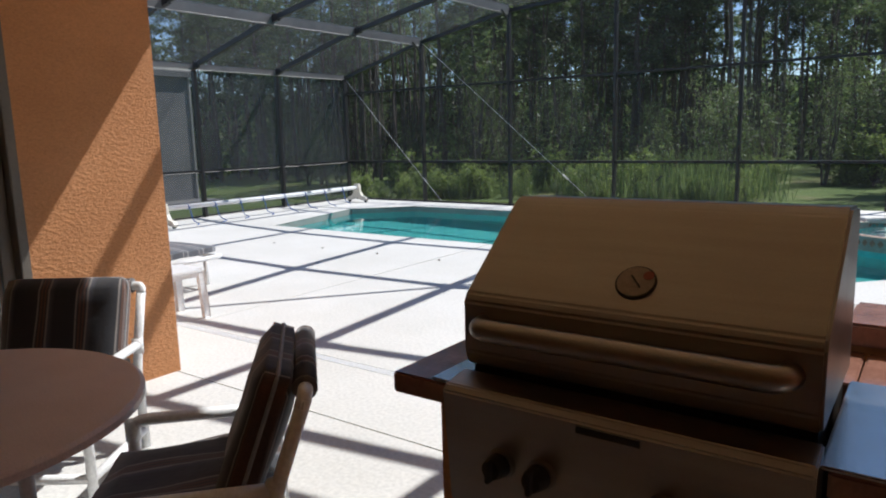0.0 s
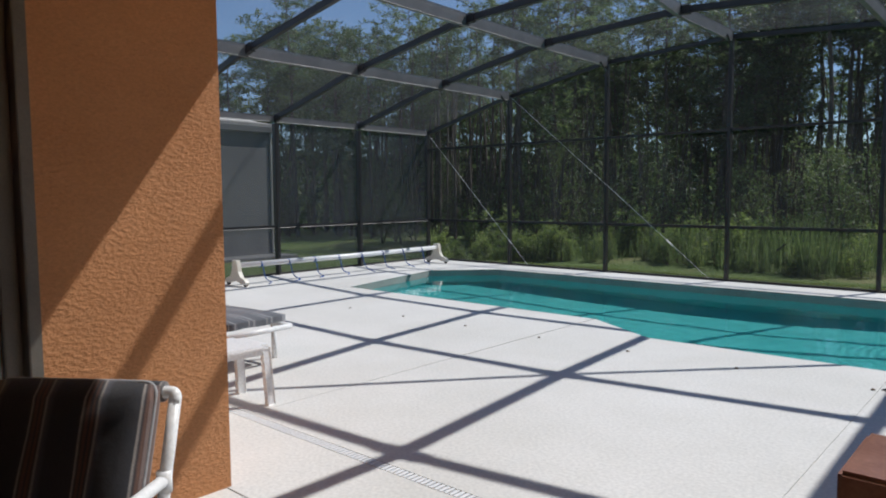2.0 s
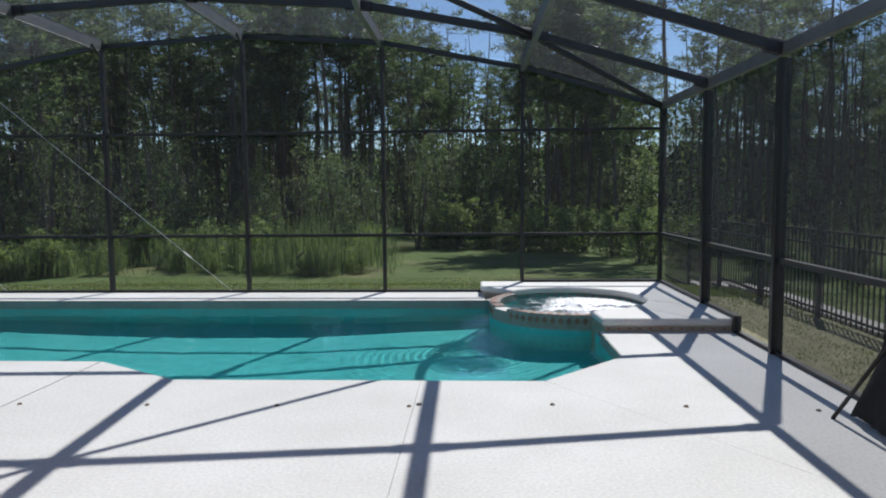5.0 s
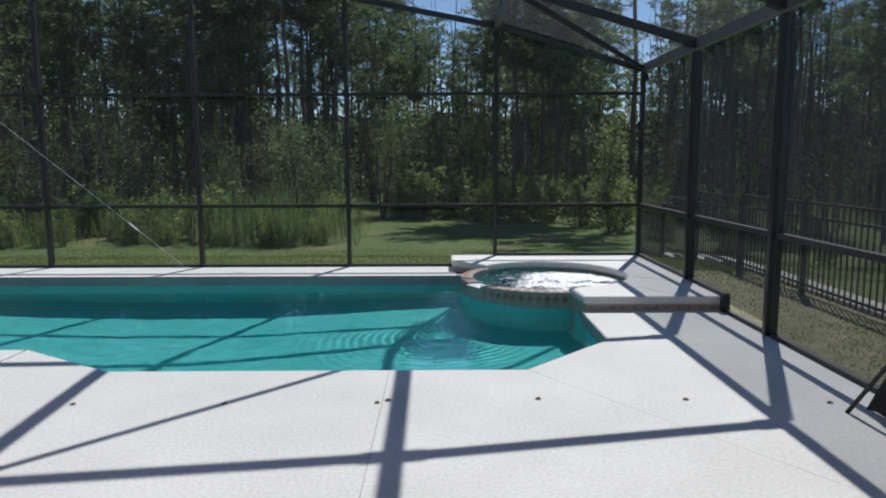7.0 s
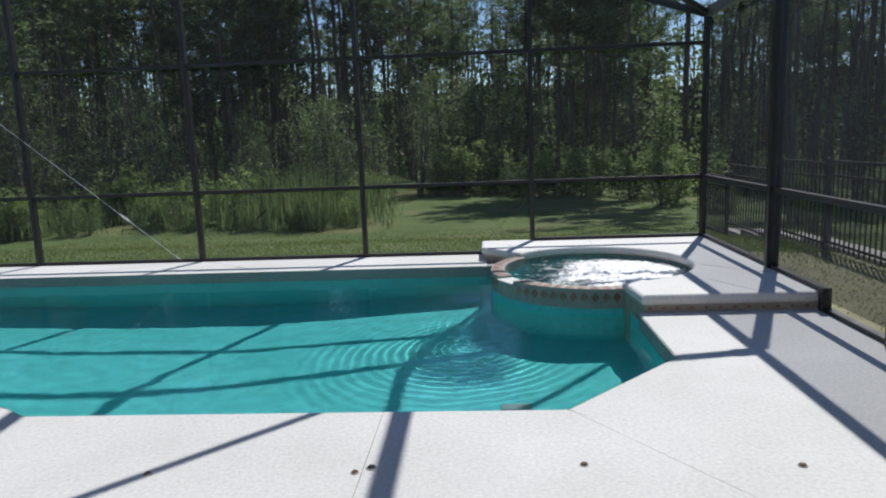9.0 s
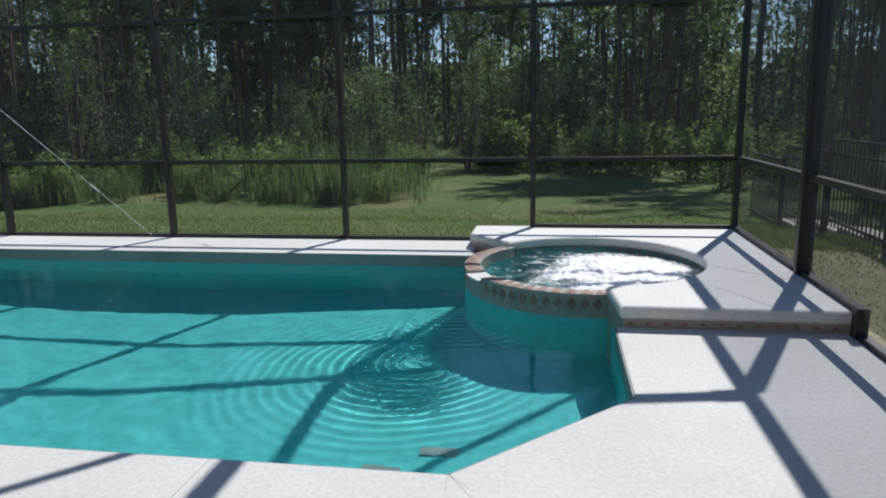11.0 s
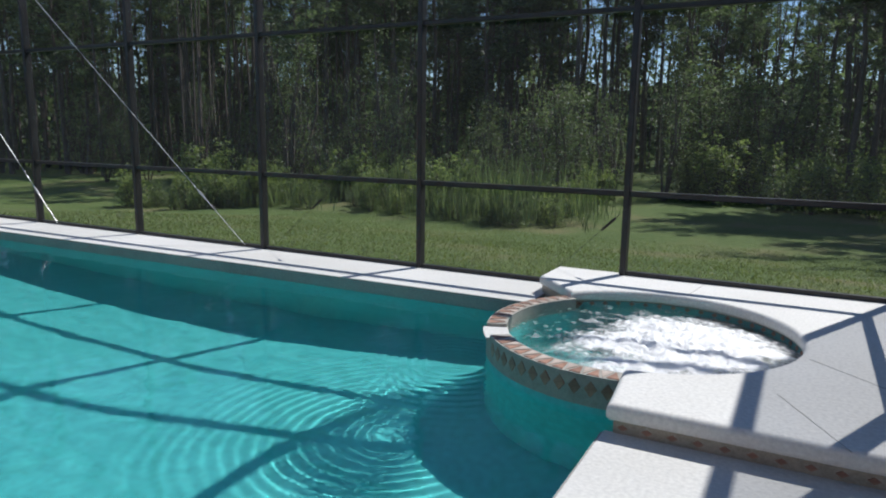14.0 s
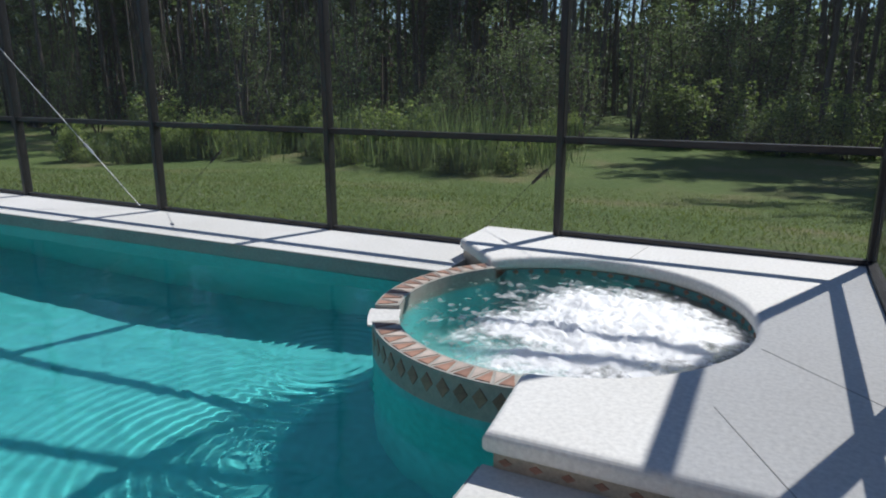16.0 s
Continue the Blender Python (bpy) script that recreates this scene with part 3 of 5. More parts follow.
def build_spa():
    spa = tagged(new("spa_deck"), "raised pale concrete spa deck with rounded edge and tile band", "spa deck", "", "structure")
    ring = arc(SPA, SPA_R - 0.02, 137, -84, 54)
    top = [(0.645, 9.11), (2.135, 9.11), (2.135, 12.33), (-0.68, 12.33), (-0.68, 11.80), (-0.36, 11.46)] + ring
    bm = bmesh.new()
    nosed(bm, top, SPA_TOP - 0.09, SPA_TOP, 0.035)
    part("deck_slab", bm, CONCRETE_PALE, spa)
    ring2 = arc(SPA, SPA_R + 0.02, 137, -84, 54)
    bm = bmesh.new()
    prism(bm, [(0.675, 9.145), (2.135, 9.145), (2.135, 12.32), (-0.66, 12.32), (-0.66, 11.82), (-0.34, 11.48)] + ring2, -0.9, SPA_TOP - 0.089)
    part("riser", bm, TILE_SAND, spa)
    # sawn joints in the slab, as fine filled lines
    bm = bmesh.new()
    for a, b in (((1.36, 9.66), (1.66, 9.10)), ((1.50, 10.36), (2.05, 9.83)), ((0.62, 11.66), (0.70, 12.3))):
        bar(bm, (*a, SPA_TOP + 0.0005), (*b, SPA_TOP + 0.0005), 0.004, 0.002)
    part("joint", bm, CONCRETE_OLD, spa)
    # diamonds on the riser below the slab
    me = diamond(0.052, 0.032)
    x = 0.72
    while x < 2.1:
        ob = new("diamond_tile", me)
        ob.matrix_basis = pose(x, 9.144, 0.032, 90, 0, 0)
        ob.parent = spa
        x += 0.115
    # rim wall between spa and pool, in two lengths with the spillway between them
    rim = tagged(new("spa_rim"), "curved tiled spa wall with terracotta diamonds and a low spillway", "spa wall", "", "structure")
    for a0, a1, h in ((136, 201, 0.105), (201, 216, 0.072), (216, 277, 0.105)):
        n = 60
        out, inn = arc(SPA, 1.065, a0, a1, n), arc(SPA, 0.925, a0, a1, n)
        bm = bmesh.new()
        prism(bm, out + inn[::-1], -0.075, h)
        part("wall_length", bm, RIM, rim)
        bm = bmesh.new()
        prism(bm, arc(SPA, 1.062, a0, a1, n) + arc(SPA, 0.926, a0, a1, n)[::-1], -1.1, -0.0755)
        part("wall_base", bm, POOL_PLASTER, rim, "teal plastered wall below the water line").cycles.is_caustics_receiver = True
    top_s = triangle_tile(0.074, 0.118, TILE_BLUSH)
    top_t, side_t = triangle_tile(0.074, 0.118), diamond(0.078, 0.10)
    for a0, a1 in ((138, 200), (218, 275)):
        k = int((a1 - a0) / 2.9)
        for i in range(k):
            a = a0 + (i + 0.5) * (a1 - a0) / k
            ob = new("top_tile", top_s if i % 2 else top_t)
            flip = 180 if i % 2 else 0
            rr = 0.997
            ob.matrix_basis = pose(SPA[0] + rr * math.cos(radians(a)), SPA[1] + rr * math.sin(radians(a)), 0.105, 0, 0, a + 90 + flip)
            ob.parent = rim
        k = int((a1 - a0) / 5.0)
        for i in range(k):
            a = a0 + (i + 0.5) * (a1 - a0) / k
            ob = new("diamond_tile", side_t)
            ob.matrix_basis = pose(SPA[0] + 1.066 * math.cos(radians(a)), SPA[1] + 1.066 * math.sin(radians(a)), 0.028, 90, 0, a + 90)
            ob.parent = rim
    # stone lip of the spillway
    bm = bmesh.new()
    o, i2 = arc(SPA, 1.088, 201.3, 215.7, 8), arc(SPA, 0.915, 201.3, 215.7, 8)
    prism(bm, o + i2[::-1], 0.0725, 0.084)
    part("spillway_lip", bm, CONCRETE, rim, "pale stone spillway lip")
    # basin
    bm = bmesh.new()
    n = 64
    hi, lo = arc(SPA, SPA_R, 0, 360, n)[:-1], arc(SPA, SPA_R - 0.02, 0, 360, n)[:-1]
    hv, lv = [bm.verts.new((*p, 0.06)) for p in hi], [bm.verts.new((*p, -0.75)) for p in lo]
    for i in range(n):
        bm.faces.new((hv[i], lv[i], lv[(i + 1) % n], hv[(i + 1) % n]))
    bm.faces.new(lv)
    for v in hv:
        a = math.degrees(math.atan2(v.co.y - SPA[1], v.co.x - SPA[0])) % 360
        if 134 < a < 279:
            v.co.x, v.co.y, v.co.z = SPA[0] + 0.928 * math.cos(radians(a)), SPA[1] + 0.928 * math.sin(radians(a)), 0.02
    for v in lv:
        a = math.degrees(math.atan2(v.co.y - SPA[1], v.co.x - SPA[0])) % 360
        if 134 < a < 279:
            v.co.x, v.co.y = SPA[0] + 0.928 * math.cos(radians(a)), SPA[1] + 0.928 * math.sin(radians(a))
    part("basin", bm, SPA_PLASTER, spa)
    inner = diamond(0.05, 0.034)
    for i in range(34):
        a = 132 - i * 6.3
        ob = new("diamond_tile", inner)
        ob.matrix_basis = pose(SPA[0] + 0.994 * math.cos(radians(a)), SPA[1] + 0.994 * math.sin(radians(a)), 0.045, 90, 0, a - 90)
        ob.parent = spa
    # bubbling water
    bm = bmesh.new()
    layer = bm.verts.layers.float.new("froth")
    rings, seg = 80, 200
    prev = None
    for j in range(rings + 1):
        r = (SPA_R - 0.005) * j / rings
        row = []
        for k in range(seg):
            a = k * math.tau / seg
            lim = 0.935 if 134 < math.degrees(a) < 279 else 0.995
            rr = min(r, lim)
            x, y = rr * math.cos(a), rr * math.sin(a)
            jet = 1.15 * math.exp(-((x - 0.38) ** 2 / 0.22 + (y - 0.02) ** 2 / 0.22)) + 0.55 * math.exp(-((x - 0.05) ** 2 / 0.12 + (y - 0.38) ** 2 / 0.07)) + 0.62 * math.exp(-((x + 0.10) ** 2 / 0.20 + (y + 0.20) ** 2 / 0.04)) + 0.5 * math.exp(-((x - 0.12) ** 2 / 0.20 + (y + 0.62) ** 2 / 0.04))
            jet = min(1.2, 1.05 * jet + 0.08 + 0.34 * noise.noise(Vector((x * 3.1, y * 3.8, 4))) * (jet > 0.12))
            p = Vector((x * 5, y * 5, 0))
            z = 0.018 * noise.noise(p) * (0.25 + jet) + 0.022 * noise.noise(p * 2.3) * (0.2 + jet) + 0.034 * abs(noise.noise(p * 3.6)) * (0.3 + jet) + 0.011 * noise.noise(p * 9.0) * (0.1 + jet) + 0.03 * jet
            v = bm.verts.new((SPA[0] + x, SPA[1] + y, 0.028 + 0.80 * z * (1 - 0.8 * smooth_step(0.85, 1, rr))))
            v[layer] = 0.80 * jet + 0.16 * noise.noise(p * 1.6) + 0.30 * (abs(noise.noise(p * 3.6)) - 0.25)
            row.append(v)
        if prev:
            for k in range(seg):
                bm.faces.new((prev[k], prev[(k + 1) % seg], row[(k + 1) % seg], row[k]))
        prev = row
    bmesh.ops.remove_doubles(bm, verts=bm.verts, dist=0.0005)
    w = setting("spa_water", bm, FOAM, "churning white foaming spa water", "water", True)
    w.visible_shadow = False
    rnd = random.Random(5)
    bm = bmesh.new()
    for _ in range(240):
        a, r = rnd.uniform(0, math.tau), 0.85 * math.sqrt(rnd.random())
        x, y = r * math.cos(a), r * math.sin(a)
        s = rnd.uniform(0.0015, 0.0042)
        bmesh.ops.create_icosphere(bm, subdivisions=1, radius=s, matrix=Matrix.Translation((SPA[0] + x, SPA[1] + y, rnd.uniform(0.03, 0.11) + 0.03 * math.exp(-r))))
    ob = new("splash_drops", finish("splash_drops", bm, DROP))
    tagged(ob, "fine white drops thrown up over the spa", "water drops", "", "stuff")


def diamond(w, h):
    """A diamond tile standing 4 mm proud, in the xy plane."""
    bm = bmesh.new()
    pts = [(-w / 2, 0), (0, -h / 2), (w / 2, 0), (0, h / 2)]
    lo = [bm.verts.new((x, y, -0.004)) for x, y in pts]
    hi = [bm.verts.new((x * 0.93, y * 0.93, 0.004)) for x, y in pts]
    bm.faces.new(hi)
    bm.faces.new(lo[::-1])
    for i in range(4):
        bm.faces.new((lo[i], lo[(i + 1) % 4], hi[(i + 1) % 4], hi[i]))
    return finish("diamond_tile", bm, TERRACOTTA)


def triangle_tile(w, h, material=None):
    bm = bmesh.new()
    pts = [(-w / 2, -h / 2), (w / 2, -h / 2), (0, h / 2)]
    lo = [bm.verts.new((x, y, -0.003)) for x, y in pts]
    hi = [bm.verts.new((x * 0.93, y * 0.93, 0.004)) for x, y in pts]
    bm.faces.new(hi)
    bm.faces.new(lo[::-1])
    for i in range(3):
        bm.faces.new((lo[i], lo[(i + 1) % 3], hi[(i + 1) % 3], hi[i]))
    return finish("top_tile", bm, material or TERRACOTTA)


build_spa()


# ---- screen cage ----
def roof_z(x):
    for (xa, za), (xb, zb) in zip(zip(POST_X, POST_Z), zip(POST_X[1:], POST_Z[1:])):
        if x <= xb:
            return za + (zb - za) * (x - xa) / (xb - xa)
    return POST_Z[-1]


NEAR_SHIFT = {-0.03: 0.06, -2.18: 0.38, -4.355: 0.62, -6.585: 0.12}     # unseen near ends of the roof beams, shifted sideways to place their shadows on the deck


def node_x(x, y):
    f = min(1.0, max(0.0, (10.13 - y) / 4.1))
    return x + NEAR_SHIFT.get(x, 0.0) * f ** 1.3


def sheet(bm, pts):
    bm.faces.new([bm.verts.new(p) for p in pts])
    return bm


def build_cage():
    cage = thing("screen_cage", label="dark bronze aluminium pool enclosure with insect screens", category="screen enclosure")

    def one(name, mat, a, b, w, h, up=(0, 0, 1), bevel=0.006):
        bm = bmesh.new()
        bar(bm, a, b, w, h, up, bevel)
        return part(name, bm, mat, cage)

    for i, (x, z) in enumerate(zip(POST_X, POST_Z)):
        foot = SPA_TOP if x > -0.65 else 0.0
        one("post", ALU, (x, FAR_Y, foot), (x, FAR_Y, z), 0.055, 0.10, (0, 1, 0))
        # long roof beam towards the house
        deep = 0.17 if 0 < i < 6 else 0.11
        for ya, yb in zip(FRAME_Y, FRAME_Y[1:]):
            one("roof_beam", BEAM, (node_x(x, ya), ya - (0.05 if ya == FAR_Y else 0), z - 0.02), (node_x(x, yb), yb, z - 0.02), 0.055, deep)
        if 0 < i < 6:
            bm = bmesh.new()
            tube(bm, bent([(x + 0.04, FAR_Y - 0.05, z - 0.48), (x + 0.04, FAR_Y - 0.09, z - 0.22), (x + 0.04, FAR_Y - 0.34, z - 0.06)], 0.2), 0.018, 6)
            part("knee_brace", bm, ALU, cage)
    for (xa, za), (xb, zb) in zip(zip(POST_X, POST_Z), zip(POST_X[1:], POST_Z[1:])):
        foot = SPA_TOP if xb > 0 else 0.0
        fa, fb = xa + 0.028, xb - 0.028
        one("base_rail", ALU, (fa, FAR_Y, foot + 0.02), (fb, FAR_Y, foot + 0.02), 0.05, 0.035)
        one("chair_rail", ALU, (fa, FAR_Y, 0.90), (fb, FAR_Y, 0.90), 0.05, 0.05)
        one("mid_rail", ALU, (fa, FAR_Y, 2.50), (fb, FAR_Y, 2.50), 0.05, 0.045)
        one("top_rail", ALU, (fa, FAR_Y, za - 0.03), (fb, FAR_Y, zb - 0.03), 0.05, 0.075)
        for lo, hi in ((foot + 0.037, 0.875), (0.925, 2.477)):
            bm = bmesh.new()
            sheet(bm, [(fa, FAR_Y, lo), (fb, FAR_Y, lo), (fb, FAR_Y, hi), (fa, FAR_Y, hi)])
            part("screen_panel", bm, SCREEN_FAR, cage)
        bm = bmesh.new()
        sheet(bm, [(fa, FAR_Y, 2.523), (fb, FAR_Y, 2.523), (fb, FAR_Y, zb - 0.07), (fa, FAR_Y, za - 0.07)])
        part("screen_panel", bm, SCREEN_FAR, cage)
        for ya, yb in zip(FRAME_Y, FRAME_Y[1:]):
            bm = bmesh.new()
            e = 0.028
            sheet(bm, [(node_x(xa, ya) + e, ya - e, za + 0.03), (node_x(xb, ya) - e, ya - e, zb + 0.03), (node_x(xb, yb) - e, yb + e, zb + 0.03), (node_x(xa, yb) + e, yb + e, za + 0.03)])
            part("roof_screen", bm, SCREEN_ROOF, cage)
        for y in FRAME_Y[1:]:
            fa, fb = node_x(xa, y) + 0.028, node_x(xb, y) - 0.028
            one("purlin", ALU, (fa, y, za - 0.01), (fb, y, zb - 0.01), 0.05, 0.09)
            for fx, fz in ((fa, za), (fb, zb)):
                s = 1 if fx == fa else -1
                one("splice_plate", ALU, (fx, y, fz - 0.012), (fx + s * 0.13, y, fz - 0.012 + s * 0.13 * (zb - za) / (xb - xa)), 0.062, 0.12)
    # side walls
    for sx, top in ((RIGHT_X, POST_Z[-1]), (LEFT_X, POST_Z[0])):
        ys = FRAME_Y
        for k, (ya, yb) in enumerate(zip(ys, ys[1:])):
            foot = SPA_TOP if (sx > 0 and ya > 10.0) else 0.0
            if k:
                one("post", ALU, (sx, ya, foot if ya > 9.1 or sx < 0 else 0), (sx, ya, top - 0.1), 0.115, 0.06, (0, 1, 0))
            if sx > 0 and k == 1:
                one("base_rail", ALU, (sx, ya - 0.03, SPA_TOP + 0.02), (sx, 9.12, SPA_TOP + 0.02), 0.05, 0.035)
                one("step_post", ALU, (sx, 9.07, 0.0), (sx, 9.07, SPA_TOP + 0.04), 0.08, 0.07, (0, 1, 0))
                one("base_rail", ALU, (sx, 9.02, 0.02), (sx, yb + 0.03, 0.02), 0.05, 0.035)
                foot = 0.06
            else:
                one("base_rail", ALU, (sx, ya - 0.05, foot + 0.02), (sx, yb + 0.03, foot + 0.02), 0.05, 0.035)
            one("chair_rail", ALU, (sx, ya - 0.05, 0.90), (sx, yb + 0.03, 0.90), 0.05, 0.05)
            for lo, hi in ((foot + 0.037, 0.875), (0.925, top - 0.1)):
                bm = bmesh.new()
                sheet(bm, [(sx, ya - 0.05, lo), (sx, yb + 0.03, lo), (sx, yb + 0.03, hi), (sx, ya - 0.05, hi)])
                # the left wall takes the tone with the sun's haze painted in
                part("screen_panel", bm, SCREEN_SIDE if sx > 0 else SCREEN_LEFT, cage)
    one("purlin", ALU, (-1.80, 4.75, 3.86), (0.0, 4.75, 3.47), 0.05, 0.09)
    one("purlin", ALU, (-3.70, 4.75, 3.96), (-1.80, 4.75, 3.86), 0.05, 0.09)
    # roof's diagonal braces
    chain = [(RIGHT_X, 12.2, 2.84), (-0.03, 10.13, 3.45), (node_x(-2.18, 8.1), 8.10, 3.85), (node_x(-4.355, 6.05), 6.05, 3.99), (node_x(-6.585, 4.23), 4.23, 3.87)]
    for a, b in zip(chain, chain[1:]):
        one("diagonal_brace", ALU, a, b, 0.04, 0.05)
    # bracing cables with turnbuckles
    for a, b in (((-11.0, 2.80), (-8.30, 0.03)), ((-8.72, 3.44), (-4.62, 0.03)), ((2.0, 2.76), (-0.62, 0.18)), ((-0.08, 3.40), (-4.20, 0.03))):
        bm = bmesh.new()
        pa, pb = Vector((a[0], FAR_Y - 0.06, a[1])), Vector((b[0], FAR_Y - 0.06, b[1]))
        tube(bm, [pa, pb], 0.0045 if a[0] < -5 else 0.0022, 6)
        part("brace_cable", bm, CABLE if a[0] < -5 else STEEL_DARK, cage, "thin steel cable")
        bm = bmesh.new()
        q = pb + (pa - pb) * 0.17
        d = (pa - pb).normalized()
        tube(bm, [q - d * 0.09, q - d * 0.07, q + d * 0.07, q + d * 0.09], [0.006, 0.013, 0.013, 0.006], 8)
        part("turnbuckle", bm, CABLE if a[0] < -5 else STEEL_DARK, cage)
    # small spotlights under the corner posts' heads
    for x, z in ((-0.03, 3.30), (2.09, 2.72)):
        bm = bmesh.new()
        box(bm, x - 0.04, x + 0.04, FAR_Y - 0.14, FAR_Y - 0.05, z - 0.05, z + 0.04, 0.012)
        part("lamp_head", bm, BLACK_PAINT, cage)


build_cage()


# ---- house ----
def build_house():
    house = thing("house", label="orange stuccoed holiday house with a covered patio", category="house")
    X, Y = HOUSE_X, HOUSE_Y
    d0, d1, dh = -1.25, 1.56, 2.42
    bm = bmesh.new()
    box(bm, X - 0.25, X, d1, Y, 0, EAVE_Z)
    part("wall", bm, STUCCO, house)
    for args in ((X - 0.25, X, d0, d1, dh, EAVE_Z), (X - 0.25, X, -2.6, d0, 0, EAVE_Z), (-11.2, X - 0.25, Y - 0.25, Y, 0, EAVE_Z), (-11.2, 2.55, -2.85, -2.6, 0, EAVE_Z), (2.30, 2.55, -2.6, EAVE_Y - 0.2, 0, EAVE_Z), (-11.45, -11.2, -2.85, Y, 0, EAVE_Z)):
        bm = bmesh.new()
        box(bm, *args)
        part("wall", bm, STUCCO, house)
    bm = bmesh.new()
    box(bm, -11.2, X - 0.25, -2.6, Y - 0.25, -0.1, 0.01)
    part("room_floor", bm, TILE_SAND, house)
    bm = bmesh.new()
    box(bm, -11.6, 2.6, -3.2, EAVE_Y - 0.03, EAVE_Z + 0.14, EAVE_Z + 0.22)
    part("roof", bm, ROOFING, house)
    bm = bmesh.new()
    box(bm, -11.6, 2.6, EAVE_Y - 0.03, EAVE_Y, EAVE_Z - 0.02, EAVE_Z + 0.24)
    part("fascia", bm, PLASTER, house)
    # sliding door
    door = new("sliding_door")
    door.parent = house
    tagged(door, "taupe framed sliding glass door with vertical blinds behind")
    bm = bmesh.new()
    for y0, y1, z0, z1 in ((d0, d0 + 0.05, 0, dh), (d1 - 0.05, d1, 0, dh), (d0, d1, dh - 0.05, dh), (d0, d1, 0, 0.035)):
        box(bm, X - 0.13, X + 0.012, y0, y1, z0, z1, 0.004)
    for y0, x in ((0.02, X - 0.05), (d1 - 0.12, X - 0.05), (d0 + 0.05, X - 0.10), (0.06, X - 0.10)):
        box(bm, x - 0.035, x, y0, y0 + 0.065, 0.035, dh - 0.05, 0.004)
    part("door_frame", bm, DOOR_ALU, door)
    for x, y0, y1 in ((X - 0.067, 0.085, d1 - 0.12), (X - 0.117, d0 + 0.115, 0.06)):
        me = bpy.data.meshes.new("pane")
        me.from_pydata([(x, y0, 0.05), (x, y1, 0.05), (x, y1, dh - 0.06), (x, y0, dh - 0.06)], [], [(0, 1, 2, 3)])
        me.materials.append(GLASS)
        ob = new("pane", me)
        ob.parent = door
        ob.visible_shadow = False
    bm = bmesh.new()
    box(bm, -0.0012, 0.0012, -0.043, 0.043, 0, 2.31)
    vane = finish("blind_vane", bm, BLIND)
    y = d0 + 0.02
    i = 0
    while y < d1 - 0.06:
        ob = new("blind_vane", vane)
        ob.matrix_basis = pose(X - 0.175, y, 0.04, 0, 0, 14 + 6 * math.sin(i * 2.1))
        ob.parent = door
        y += 0.078
        i += 1
    bm = bmesh.new()
    box(bm, X - 0.21, X - 0.14, d0, d1, dh - 0.06, dh - 0.005)
    part("blind_rail", bm, BLIND, door)
    bm = bmesh.new()
    box(bm, -11.45, 2.58, -2.9, EAVE_Y - 0.035, EAVE_Z, EAVE_Z + 0.138)
    setting("ceiling", bm, PAINTED, "plain light orange painted patio ceiling", "ceiling")


build_house()


# ---- grill island ----
def build_island():
    isl = thing("grill_island", (0, 0, 0), 0, "orange stuccoed grill island with brown tiled counter", "outdoor counter")
    bm = bmesh.new()
    box(bm, -0.385, -0.335, 1.24, 1.96, 0, 0.83)
    box(bm, 0.485, 0.60, 1.24, 1.96, 0, 0.83)
    box(bm, -0.335, 0.485, 1.60, 1.96, 0, 0.83)
    box(bm, -0.335, 0.485, 1.24, 1.60, 0, 0.58)
    part("base", bm, STUCCO, isl)
    bm = bmesh.new()
    box(bm, -0.50, -0.327, 1.19, 1.955, 0.83, 0.885, 0.006)
    part("counter_end", bm, TILE_TOP, isl)
    bm = bmesh.new()
    box(bm, 0.477, 0.66, 1.19, 1.955, 0.83, 0.885, 0.006)
    part("counter_end", bm, TILE_TOP, isl)
    bm = bmesh.new()
    box(bm, -0.323, 0.473, 1.68, 1.955, 0.83, 0.885, 0.004)
    part("counter_back", bm, TILE_TOP, isl)
    bm = bmesh.new()
    box(bm, -0.55, 1.70, 1.965, 2.19, 0, 0.90)
    part("bar_wall", bm, STUCCO, isl)
    x = -0.575
    while x < 1.70:
        bm = bmesh.new()
        box(bm, x, min(x + 0.196, 1.72), 1.945, 2.215, 0.90, 0.962, 0.008)
        part("bar_tile", bm, TILE_TOP, isl)
        x += 0.20


build_island()


